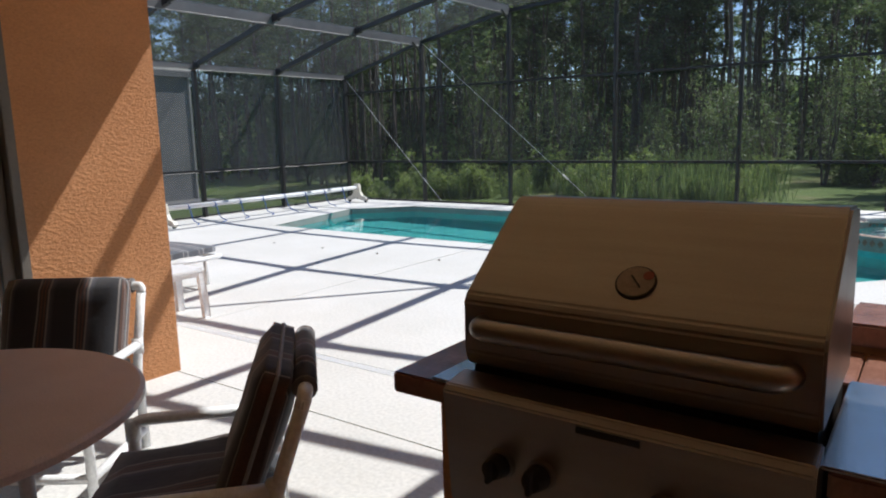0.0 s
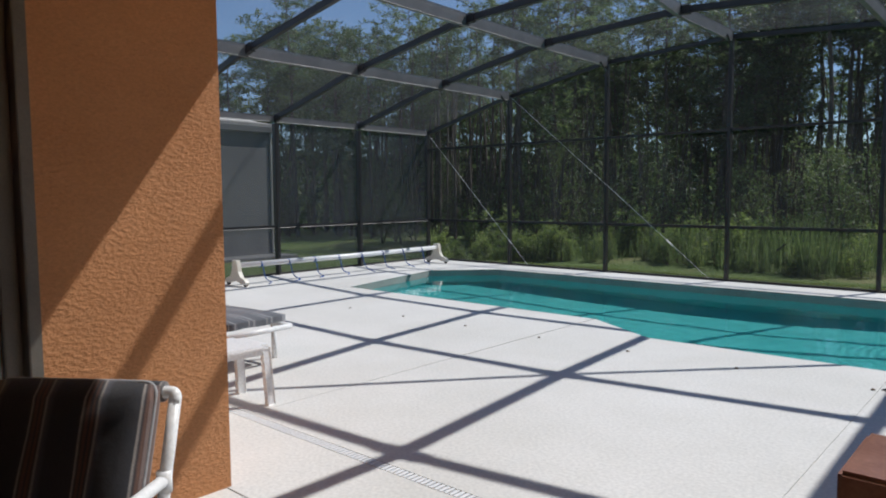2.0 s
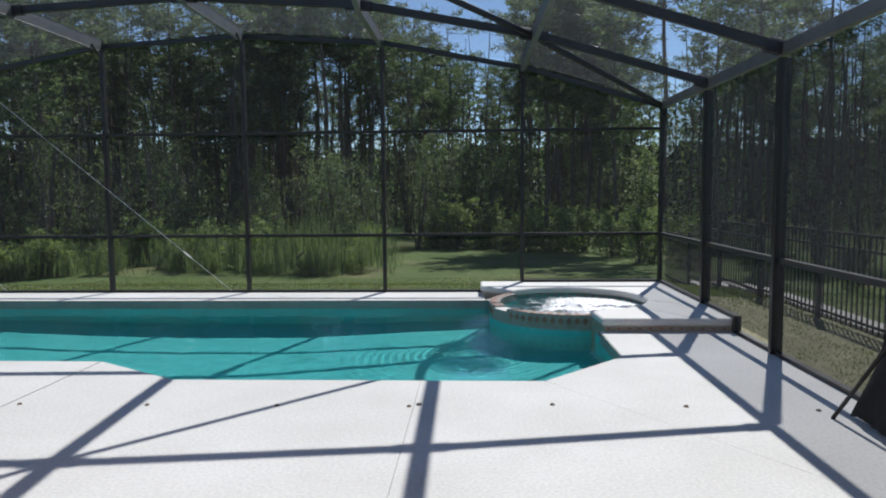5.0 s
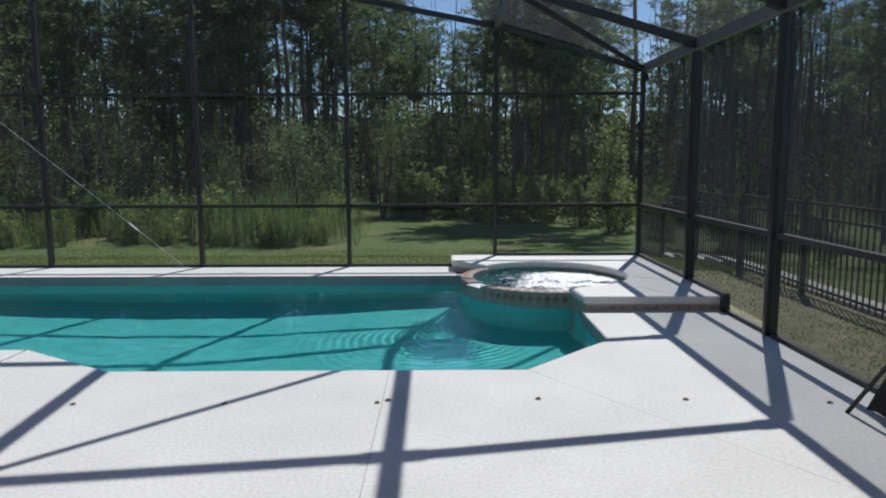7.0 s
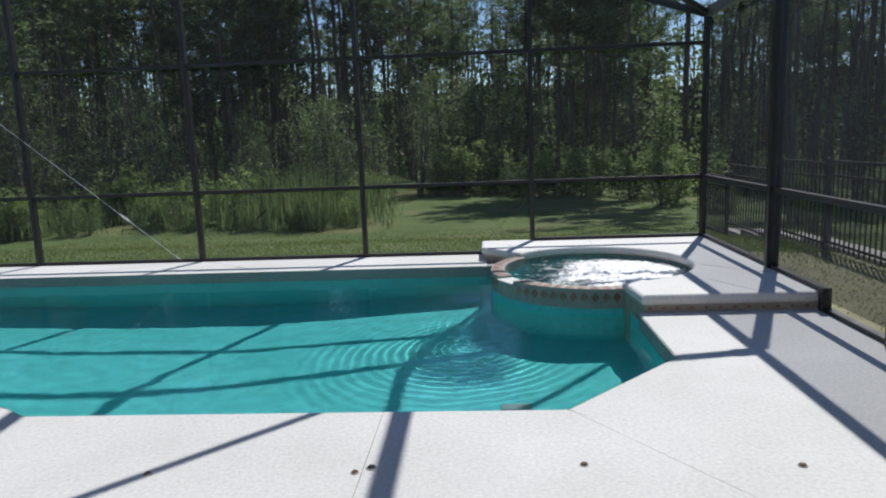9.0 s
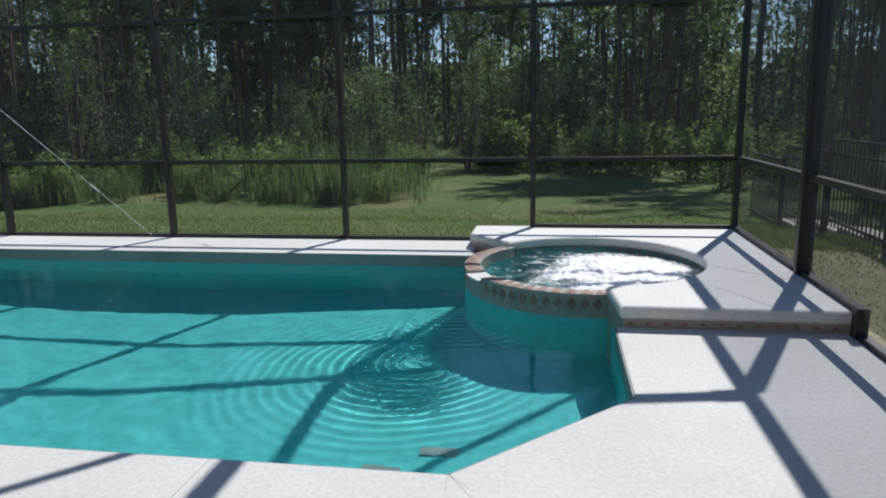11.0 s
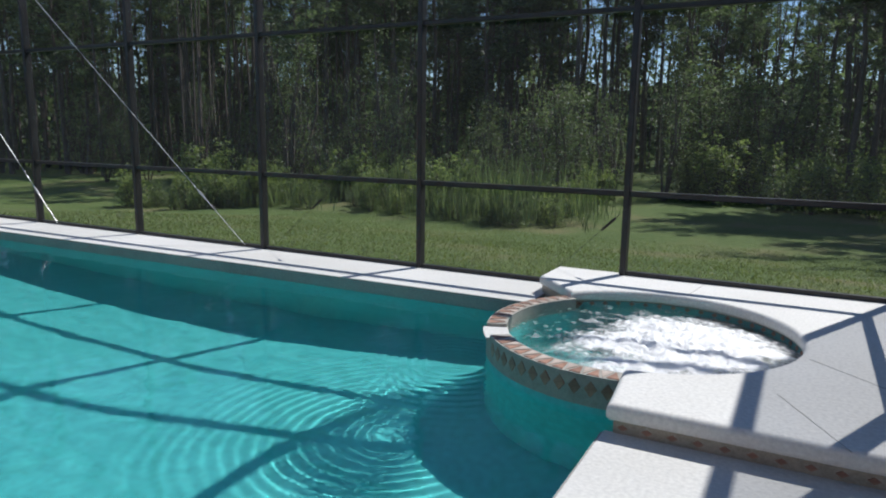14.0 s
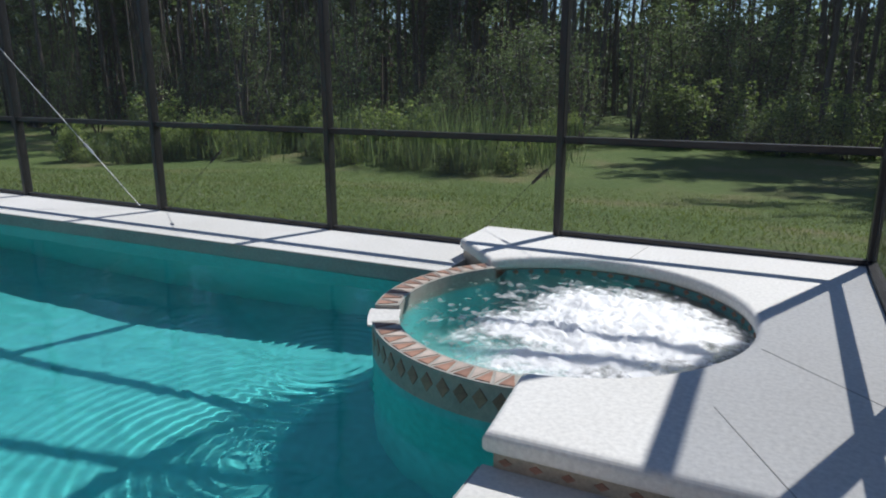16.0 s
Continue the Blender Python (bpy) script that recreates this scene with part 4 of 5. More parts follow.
def build_grill():
    gr = thing("gas_grill", (0.075, 1.25, 0.60), 0, "built-in stainless steel gas grill with closed hood", "grill")
    hw = 0.385
    prof = [(0.0, 0.325), (-0.012, 0.36), (-0.012, 0.482), (0.0, 0.502), (0.235, 0.695), (0.26, 0.71), (0.40, 0.70), (0.425, 0.68), (0.425, 0.325)]
    bm = bmesh.new()
    rows = []
    for x in (-hw, hw):
        rows.append([bm.verts.new((x, y, z)) for y, z in prof])
    n = len(prof)
    for i in range(n):
        bm.faces.new((rows[0][i], rows[0][(i + 1) % n], rows[1][(i + 1) % n], rows[1][i]))
    bm.faces.new(rows[0][::-1])
    bm.faces.new(rows[1])
    bmesh.ops.recalc_face_normals(bm, faces=bm.faces)
    bmesh.ops.bevel(bm, geom=list(bm.edges), offset=0.006, segments=2, affect="EDGES", clamp_overlap=True)
    hood = part("hood", bm, STEEL, gr)
    bm = bmesh.new()
    tube(bm, bent([(-0.33, 0.0, 0.43), (-0.32, -0.05, 0.43), (0.32, -0.05, 0.43), (0.33, 0.0, 0.43)], 0.035), 0.026, 16)
    part("handle", bm, STEEL, hood, "round steel handle", True)
    nrm = Vector((0, -0.635, 0.773))
    c = Vector((0.012, 0.062, 0.5535))
    bm = bmesh.new()
    tube(bm, [c - nrm * 0.004, c + nrm * 0.004, c + nrm * 0.005], [0.044, 0.044, 0.042], 32)
    dial = part("gauge", bm, STEEL_DARK, hood, "dark steel gauge bezel")
    bm = bmesh.new()
    tube(bm, [c + nrm * 0.0051, c + nrm * 0.006], 0.040, 32)
    part("gauge_face", bm, GAUGE_FACE, dial, "pale gauge face")
    bm = bmesh.new()
    u = nrm.cross(Vector((1, 0, 0))).normalized()
    bar(bm, c + nrm * 0.0075 + u * 0.014 - Vector((0.012, 0, 0)), c + nrm * 0.0075 - u * 0.016 + Vector((0.014, 0, 0)), 0.004, 0.002, nrm)
    part("needle", bm, BLACK_PAINT, dial)
    bm = bmesh.new()
    tube(bm, [c + nrm * 0.0061 + Vector((0.024, 0, 0)) - u * -0.018, c + nrm * 0.0068 + Vector((0.024, 0, 0)) - u * -0.018], 0.012, 12)
    part("red_zone", bm, RED_PAINT, dial)
    # steel flange lying on the counter on either side of the hood
    for x0, x1 in ((-0.452, -hw - 0.003), (hw + 0.003, 0.545)):
        bm = bmesh.new()
        box(bm, x0, x1, -0.06, 0.43, 0.2852, 0.2935, 0.003)
        part("side_flange", bm, STEEL_BRIGHT, gr, "shiny steel flange")
    # rear vent and firebox
    bm = bmesh.new()
    box(bm, -hw + 0.01, hw - 0.01, 0.02, 0.42, -0.02, 0.318)
    part("firebox", bm, STEEL_DARK, gr)
    # front control panel: a rolled top edge and a sloping face
    bm = bmesh.new()
    fp = [(-0.005, 0.312), (-0.085, 0.300), (-0.10, 0.285), (-0.075, 0.0), (-0.005, 0.0)]
    rows = [[bm.verts.new((x, y, z)) for y, z in fp] for x in (-hw - 0.005, hw + 0.005)]
    n = len(fp)
    for i in range(n):
        bm.faces.new((rows[0][i], rows[0][(i + 1) % n], rows[1][(i + 1) % n], rows[1][i]))
    bm.faces.new(rows[0][::-1])
    bm.faces.new(rows[1])
    bmesh.ops.bevel(bm, geom=list(bm.edges), offset=0.004, segments=2, affect="EDGES", clamp_overlap=True)
    panel = part("control_panel", bm, STEEL, gr)
    bm = bmesh.new()
    box(bm, -0.05, 0.085, -0.102, -0.09, 0.262, 0.276)
    part("name_plate", bm, BLACK_PAINT, panel, "plain dark name plate")
    for x in (-0.235, -0.135, 0.135, 0.235):
        bm = bmesh.new()
        disc(bm, (x, -0.090, 0.14), 0.036, -0.012, 24, (0, 1, 0), 0.034)
        k = part("knob_bezel", bm, STEEL, panel)
        bm = bmesh.new()
        tube(bm, [(x, -0.100, 0.14), (x, -0.125, 0.142), (x, -0.140, 0.143)], [0.029, 0.026, 0.022], 20)
        box(bm, x - 0.006, x + 0.006, -0.158, -0.125, 0.118, 0.168, 0.003)
        part("knob", bm, STEEL_DARK, k, "dark steel grill knob", False)


build_grill()


# ---- patio furniture ----
def build_chair(place, turn):
    """PVC-pipe armchair; local x across, it faces local -y."""
    ch = thing("patio_chair", place, turn, "white PVC pipe armchair with dark striped cushions", "chair", "patio chairs round the table")
    hw, r = 0.31, 0.0215
    for s in (-1, 1):
        bm = bmesh.new()
        tube(bm, bent([(s * hw, -0.30, 0), (s * hw, -0.30, 0.515), (s * hw, 0.20, 0.515)], 0.05), r, 12)
        part("arm", bm, PVC, ch, "", True)
        bm = bmesh.new()
        tube(bm, [(s * hw, 0.20, 0), (s * hw, 0.19, 0.40), (s * hw, 0.235, 0.56), (s * hw, 0.31, 0.775)], r, 12)
        part("back_post", bm, PVC, ch, "", True)
        for p in ((s * hw, -0.30, 0.48), (s * hw, 0.215, 0.51), (s * hw, 0.20, 0.30), (s * hw, -0.30, 0.30)):
            bm = bmesh.new()
            tube(bm, [(p[0], p[1], p[2] - 0.035), (p[0], p[1], p[2] + 0.035)], r + 0.0045, 12)
            part("pipe_fitting", bm, PVC, ch, "", True)
        bm = bmesh.new()
        tube(bm, [(s * hw, -0.30, 0.09), (s * hw, 0.20, 0.09)], r, 10)
        part("stretcher", bm, PVC, ch, "", True)
    bm = bmesh.new()
    tube(bm, bent([(-hw, 0.30, 0.75), (-hw, 0.312, 0.785), (hw, 0.312, 0.785), (hw, 0.30, 0.75)], 0.03), r, 12)
    part("top_rail", bm, PVC, ch, "", True)
    for y, z in ((-0.30, 0.33), (0.20, 0.30), (-0.30, 0.09)):
        bm = bmesh.new()
        tube(bm, [(-hw, y, z), (hw, y, z)], r, 10)
        part("cross_rail", bm, PVC, ch, "", True)
    bm = bmesh.new()
    pad(bm, 0.56, 0.56, 0.10)
    seat = part("seat_cushion", bm, STRIPE, ch, "dark striped seat cushion", True)
    seat.matrix_basis = pose(0, -0.06, 0.355, 4, 0, 0)
    bm = bmesh.new()
    pad(bm, 0.57, 0.50, 0.13)
    back = part("back_cushion", bm, STRIPE, ch, "dark striped back cushion", True)
    back.matrix_basis = pose(0, 0.225, 0.60, 70, 0, 0) @ pose(0, -0.02, 0, 0, 0, 0)
    bm = bmesh.new()
    w, d = 0.285, 0.25
    tube(bm, bent([(-w, -d, 0.065), (-w, d, 0.065), (w, d, 0.065), (w, -d, 0.065), (-w, -d, 0.065)], 0.05), 0.007, 6)
    pip = part("piping", bm, PIPING, back, "grey edge piping", True)
    # strap of cloth hooked over the top rail
    bm = bmesh.new()
    tube(bm, [(-0.27, 0.312, 0.787), (0.27, 0.312, 0.787)], 0.036, 12)
    part("cushion_loop", bm, STRIPE, ch, "", True)
    return ch


first_chair = build_chair((-2.62, 1.28, 0), 35)
copy_thing(first_chair, pose(-1.21, 1.12, 0, 0, 0, -43))


def build_table():
    tb = thing("patio_table", (-1.68, 0.48, 0), 0, "round brownish fibreglass patio table on white pipe legs", "table")
    bm = bmesh.new()
    tube(bm, [(0, 0, 0.715), (0, 0, 0.722), (0, 0, 0.742), (0, 0, 0.75)], [0.59, 0.625, 0.625, 0.612], 72)
    part("tabletop", bm, TABLETOP, tb)
    bm = bmesh.new()
    tube(bm, [(0.30 * math.cos(a), 0.30 * math.sin(a), 0.695) for a in [i * math.tau / 24 for i in range(25)]], 0.0215, 8)
    part("apron_ring", bm, PVC, tb, "", True)
    for k in range(4):
        a = radians(45 + 90 * k)
        bm = bmesh.new()
        tube(bm, bent([(0.30 * math.cos(a), 0.30 * math.sin(a), 0.705), (0.30 * math.cos(a), 0.30 * math.sin(a), 0.10), (0.36 * math.cos(a), 0.36 * math.sin(a), 0)], 0.05), 0.0215, 10)
        part("leg", bm, PVC, tb, "", True)


build_table()


def build_side_table():
    st = thing("side_table", (-4.58, 3.12, 0), -3, "small white moulded plastic side table on the deck", "side table")
    bm = bmesh.new()
    box(bm, -0.225, 0.225, -0.225, 0.225, 0.395, 0.425)
    bmesh.ops.bevel(bm, geom=[e for e in bm.edges if abs(e.verts[0].co.z - e.verts[1].co.z) > 0.01], offset=0.06, segments=4, affect="EDGES")
    bmesh.ops.bevel(bm, geom=[e for e in bm.edges if abs(e.verts[0].co.z - e.verts[1].co.z) < 1e-4], offset=0.008, segments=2, affect="EDGES", clamp_overlap=True)
    part("top", bm, PVC, st)
    for sx in (-1, 1):
        for sy in (-1, 1):
            bm = bmesh.new()
            bar(bm, (sx * 0.185, sy * 0.185, 0.40), (sx * 0.205, sy * 0.205, 0), 0.035, 0.055, (0, 1, 0), 0.006)
            part("leg", bm, PVC, st)
    for sx, sy in ((1, 0), (-1, 0), (0, 1), (0, -1)):
        bm = bmesh.new()
        if sx:
            box(bm, sx * 0.195 - 0.008, sx * 0.195 + 0.008, -0.17, 0.17, 0.36, 0.40)
        else:
            box(bm, -0.17, 0.17, sy * 0.195 - 0.008, sy * 0.195 + 0.008, 0.36, 0.40)
        part("apron", bm, PVC, st)


build_side_table()


def build_lounger():
    lo = thing("sun_lounger", (-6.22, 3.76, 0), 5, "white pipe sun lounger with a grey striped cushion", "lounger")
    for s in (-1, 1):
        bm = bmesh.new()
        tube(bm, bent([(-0.95, s * 0.33, 0.32), (0.95, s * 0.33, 0.32)], 0.05), 0.024, 10)
        part("side_rail", bm, PVC, lo, "", True)
        for x in (-0.75, 0.72):
            bm = bmesh.new()
            tube(bm, [(x, s * 0.33, 0), (x, s * 0.33, 0.32)], 0.024, 10)
            part("leg", bm, PVC, lo, "", True)
    for x in (-0.95, 0.0, 0.95):
        bm = bmesh.new()
        tube(bm, [(x, -0.33, 0.32), (x, 0.33, 0.32)], 0.024, 10)
        part("cross_rail", bm, PVC, lo, "", True)
    bm = bmesh.new()
    pad(bm, 0.64, 1.88, 0.10)
    c = part("cushion", bm, STRIPE_GREY, lo, "grey striped long cushion", True)
    c.matrix_basis = pose(0, 0, 0.345, 0, 0, 90)


build_lounger()


def build_reel():
    re = thing("cover_reel", (-10.3, 0, 0), 0, "long white solar cover reel on cream end stands", "pool reel")
    y0, y1, z = 6.72, 11.62, 0.335
    bm = bmesh.new()
    tube(bm, [(0, y0, z), (0, (y0 + y1) / 2, z - 0.012), (0, y1, z)], 0.045, 18)
    part("roller_tube", bm, PVC, re, "", True)
    for y in (y0, y1):
        bm = bmesh.new()
        pts = [(-0.07, 0.42), (0.05, 0.42), (0.075, 0.34), (0.09, 0.24), (0.15, 0.15), (0.26, 0.12), (0.31, 0.07), (0.29, 0.035), (0.15, 0.05), (0.0, 0.10), (-0.15, 0.05), (-0.29, 0.035), (-0.31, 0.07), (-0.26, 0.12), (-0.15, 0.15), (-0.10, 0.24), (-0.085, 0.34)]
        a = [bm.verts.new((x, y - 0.035, h)) for x, h in pts]
        b = [bm.verts.new((x, y + 0.035, h)) for x, h in pts]
        bm.faces.new(a)
        bm.faces.new(b[::-1])
        for i in range(len(pts)):
            bm.faces.new((a[i], a[(i + 1) % len(pts)], b[(i + 1) % len(pts)], b[i]))
        stand = part("end_stand", bm, RESIN, re)
        for x in (-0.25, 0.25):
            bm = bmesh.new()
            disc(bm, (x, y - 0.018, 0.035), 0.035, 0.036, 16, (0, 1, 0))
            part("castor", bm, BLACK_PAINT, stand)
    rnd = random.Random(3)
    for k in range(8):
        y = y0 + 0.45 + k * 0.56
        bm = bmesh.new()
        tube(bm, [(0.049 * math.cos(a), y, z - 0.008 + 0.049 * math.sin(a)) for a in [i * math.tau / 14 for i in range(15)]], 0.008, 6)
        s = part("strap_ring", bm, BLUE_STRAP, re, "blue webbing strap")
        bm = bmesh.new()
        dx = rnd.uniform(-0.02, 0.12)
        pts = [(0.06, y, z), (0.075, y + 0.02, 0.2), (0.08 + dx * 0.5, y + 0.04, 0.07), (0.1 + dx, y + 0.1 + rnd.uniform(0, 0.1), 0.012), (0.22 + dx, y + rnd.uniform(-0.1, 0.2), 0.012)]
        tube(bm, bent(pts, 0.08), 0.009, 6)
        part("strap", bm, BLUE_STRAP, re, "blue webbing strap")


build_reel()


def build_folded_chair():
    fc = thing("folded_chair", (1.84, 5.78, 0), 0, "black folded mesh chair leaning by the screen wall", "folding chair")
    for s in (-0.26, 0.26):
        bm = bmesh.new()
        tube(bm, bent([(-0.17 if s > 0 else 0.02, 0.34 + s * 0.35 if s > 0 else 0.0, 0), (0.05, 0.02 + s * 0.5, 0.62), (0.17, -0.08 + s * 0.5, 1.02)], 0.2), 0.014, 10)
        part("front_leg", bm, BLACK_PAINT, fc, "", True)
        bm = bmesh.new()
        tube(bm, bent([(0.0, 0.12 + s * 0.5, 0), (0.10, 0.0 + s * 0.5, 0.5), (0.13, -0.1 + s * 0.5, 0.95)], 0.2), 0.014, 10)
        part("rear_leg", bm, BLACK_PAINT, fc, "", True)
    bm = bmesh.new()
    for s in (0.0, 0.018):
        rows = []
        for i in range(9):
            f = i / 8
            y0, z = 0.12 - 0.22 * f, 0.03 + 0.99 * f
            rows.append([bm.verts.new((-0.05 + 0.20 * f + s + 0.02 * math.sin(j * 1.4 + i), y0 + (j - 4) * 0.072, z + 0.012 * math.sin(j * 2.0))) for j in range(9)])
        for a, b in zip(rows, rows[1:]):
            for j in range(8):
                bm.faces.new((a[j], a[j + 1], b[j + 1], b[j]))
    part("fabric", bm, BLACK_CLOTH, fc, "black mesh fabric", True)
    bm = bmesh.new()
    tube(bm, [(0.05, -0.16, 0.10), (0.05, 0.36, 0.10)], 0.013, 8)
    part("cross_rail", bm, BLACK_PAINT, fc, "", True)


build_folded_chair()


# ---- outside: fence, kerb, neighbour ----
def build_fence():
    fe = thing("fence", label="black aluminium picket fence along the side yard", category="fence")
    bm = bmesh.new()
    box(bm, -0.008, 0.008, -0.008, 0.008, 0.03, 1.17)
    picket = finish("picket", bm, BLACK_PAINT)
    x, y, y_end = 3.80, 3.4, 16.4
    span = 1.85
    while y < y_end:
        z0 = ground_height(x, y + span / 2) + 0.03
        bm = bmesh.new()
        box(bm, x - 0.03, x + 0.03, y - 0.03, y + 0.03, z0 - 0.1, z0 + 1.22, 0.004)
        box(bm, x - 0.036, x + 0.036, y - 0.036, y + 0.036, z0 + 1.22, z0 + 1.24, 0.003)
        part("fence_post", bm, BLACK_PAINT, fe)
        for h in (0.12, 0.98, 1.16):
            bm = bmesh.new()
            box(bm, x - 0.014, x + 0.014, y + 0.03, y + span - 0.03, z0 + h - 0.016, z0 + h + 0.016)
            part("rail", bm, BLACK_PAINT, fe)
        k = 0.12
        while k < span - 0.05:
            ob = new("picket", picket)
            ob.matrix_basis = pose(x, y + k, z0)
            ob.parent = fe
            k += 0.115
        y += span
    bm = bmesh.new()
    n = 16
    for i in range(n):
        ya, yb = 4.0 + i * 0.8, 4.0 + (i + 1) * 0.8
        z = ground_height(4.3, (ya + yb) / 2)
        box(bm, 3.92, 4.30, ya, yb - 0.01, z - 0.2, z + 0.10, 0.01)
    setting("kerb", bm, CONCRETE_OLD, "weathered concrete footing strip beside the fence", "kerb")


build_fence()


def build_neighbour():
    nb = thing("neighbour_house", (-24.5, 9.0, -0.85), 0, "grey rendered neighbouring house with a low hipped roof", "house")
    bm = bmesh.new()
    box(bm, -4, 4.5, -6, 5.05, 0.0, 4.60)
    part("wall", bm, STUCCO_PALE, nb)
    bm = bmesh.new()
    pts = [(-4.1, -6.1, 4.60), (4.6, -6.1, 4.60), (4.6, 5.15, 4.60), (-4.1, 5.15, 4.60)]
    lo = [bm.verts.new(p) for p in pts]
    lo2 = [bm.verts.new((p[0], p[1], 4.70)) for p in pts]
    r = [bm.verts.new((0.2, -2.2, 5.85)), bm.verts.new((0.2, 1.2, 5.85))]
    bm.faces.new(lo[::-1])
    for i in range(4):
        bm.faces.new((lo[i], lo[(i + 1) % 4], lo2[(i + 1) % 4], lo2[i]))
    bm.faces.new((lo2[0], lo2[1], r[0]))
    bm.faces.new((lo2[1], lo2[2], r[1], r[0]))
    bm.faces.new((lo2[2], lo2[3], r[1]))
    bm.faces.new((lo2[3], lo2[0], r[0], r[1]))
    part("roof", bm, CONCRETE_OLD, nb)
    bm = bmesh.new()
    box(bm, 4.51, 5.6, -5.5, 5.3, 0.1, 0.40, 0.02)
    part("patio_slab", bm, STUCCO_PALE, nb)
    bm = bmesh.new()
    box(bm, 4.501, 4.56, 5.03, 5.09, 0.41, 4.58)
    part("corner_trim", bm, CONCRETE_OLD, nb)
    bm = bmesh.new()
    box(bm, 4.501, 4.66, -6.1, 5.2, 4.42, 4.595)
    part("eave_board", bm, STUCCO_PALE, nb)


build_neighbour()


# ---- plants ----
def blades(name, items, material):
    """One mesh of narrow leaves: each item is (root, tip, half width vector)."""
    verts, faces = [], []
    for root, tip, side in items:
        i = len(verts)
        mid = root.lerp(tip, 0.45)
        verts += [root, mid + side, tip, mid - side]
        faces.append((i, i + 1, i + 2, i + 3))
    me = bpy.data.meshes.new(name)
    me.from_pydata([tuple(v) for v in verts], [], faces)
    me.materials.append(material)
    return me


def rand_dir(rnd):
    while True:
        v = Vector((rnd.uniform(-1, 1), rnd.uniform(-1, 1), rnd.uniform(-1, 1)))
        if 0.05 < v.length < 1:
            return v.normalized()


def tree_group(kind):
    return {"pine_tree": "woodland pines", "young_tree": "woodland undergrowth trees", "shrub": "shrubs at the wood's edge"}[kind]


def build_pine(seed, height, first, n=40, tuft=22):
    """A tall pine: bare lower trunk with dead stubs, limbs and tufts of needles above."""
    rnd = random.Random(seed)
    tree = thing("pine_tree", (0, -60, -200), 0, "tall slender pine with a bare trunk and dark needles", "tree", tree_group("pine_tree"))
    bend = [Vector((rnd.uniform(-0.25, 0.25), rnd.uniform(-0.25, 0.25), 0)) for _ in range(7)]
    spine = [Vector((0, 0, -0.4))] + [Vector((0, 0, height * f)) + b * f for f, b in zip((0.14, 0.3, 0.45, 0.6, 0.8, 1.0), bend)]
    bm = bmesh.new()
    r0 = 0.0088 * height
    tube(bm, spine, [r0 * 1.15, r0, r0 * 0.86, r0 * 0.72, r0 * 0.58, r0 * 0.34, 0.02], 8)

    def at(f):
        z = f * height
        for a, b in zip(spine, spine[1:]):
            if z <= b.z:
                return a.lerp(b, (z - a.z) / (b.z - a.z))
        return spine[-1]
    items = []
    for k in range(n):
        f = first + (1 - first) * (k + rnd.random()) / n
        p = at(min(f, 0.995))
        a = rnd.uniform(0, math.tau)
        reach = height * (0.055 + 0.135 * math.sin(math.pi * min(1, (1.05 - f) / (1.05 - first)) ** 0.8)) * rnd.uniform(0.6, 1.15)
        d = Vector((math.cos(a), math.sin(a), rnd.uniform(-0.05, 0.5)))
        tip = p + d * reach
        mid = p.lerp(tip, 0.5) + Vector((0, 0, -0.08 * reach))
        tube(bm, [p, mid, tip], [0.03, 0.018, 0.006], 3, False)
        for q in (0.45, 0.65, 0.82, 1.0):
            c = p.lerp(tip, q) + rand_dir(rnd) * 0.18
            for _ in range(tuft):
                u = rand_dir(rnd)
                u.z = u.z * 0.7 + 0.12
                ln = rnd.uniform(0.24, 0.46)
                s = u.cross(rand_dir(rnd)).normalized() * rnd.uniform(0.022, 0.046)
                o = c + rand_dir(rnd) * rnd.uniform(0, 0.28)
                items.append((o, o + u * ln, s))
    for k in range(9):
        f = rnd.uniform(0.15, first)
        p = at(f)
        a = rnd.uniform(0, math.tau)
        tube(bm, [p, p + Vector((math.cos(a), math.sin(a), rnd.uniform(-0.3, 0.3))) * rnd.uniform(0.4, 1.3)], [0.02, 0.006], 4, False)
    part("trunk", bm, BARK, tree)
    ob = new("crown", blades("crown", items, NEEDLES))
    ob.parent = tree
    return tree


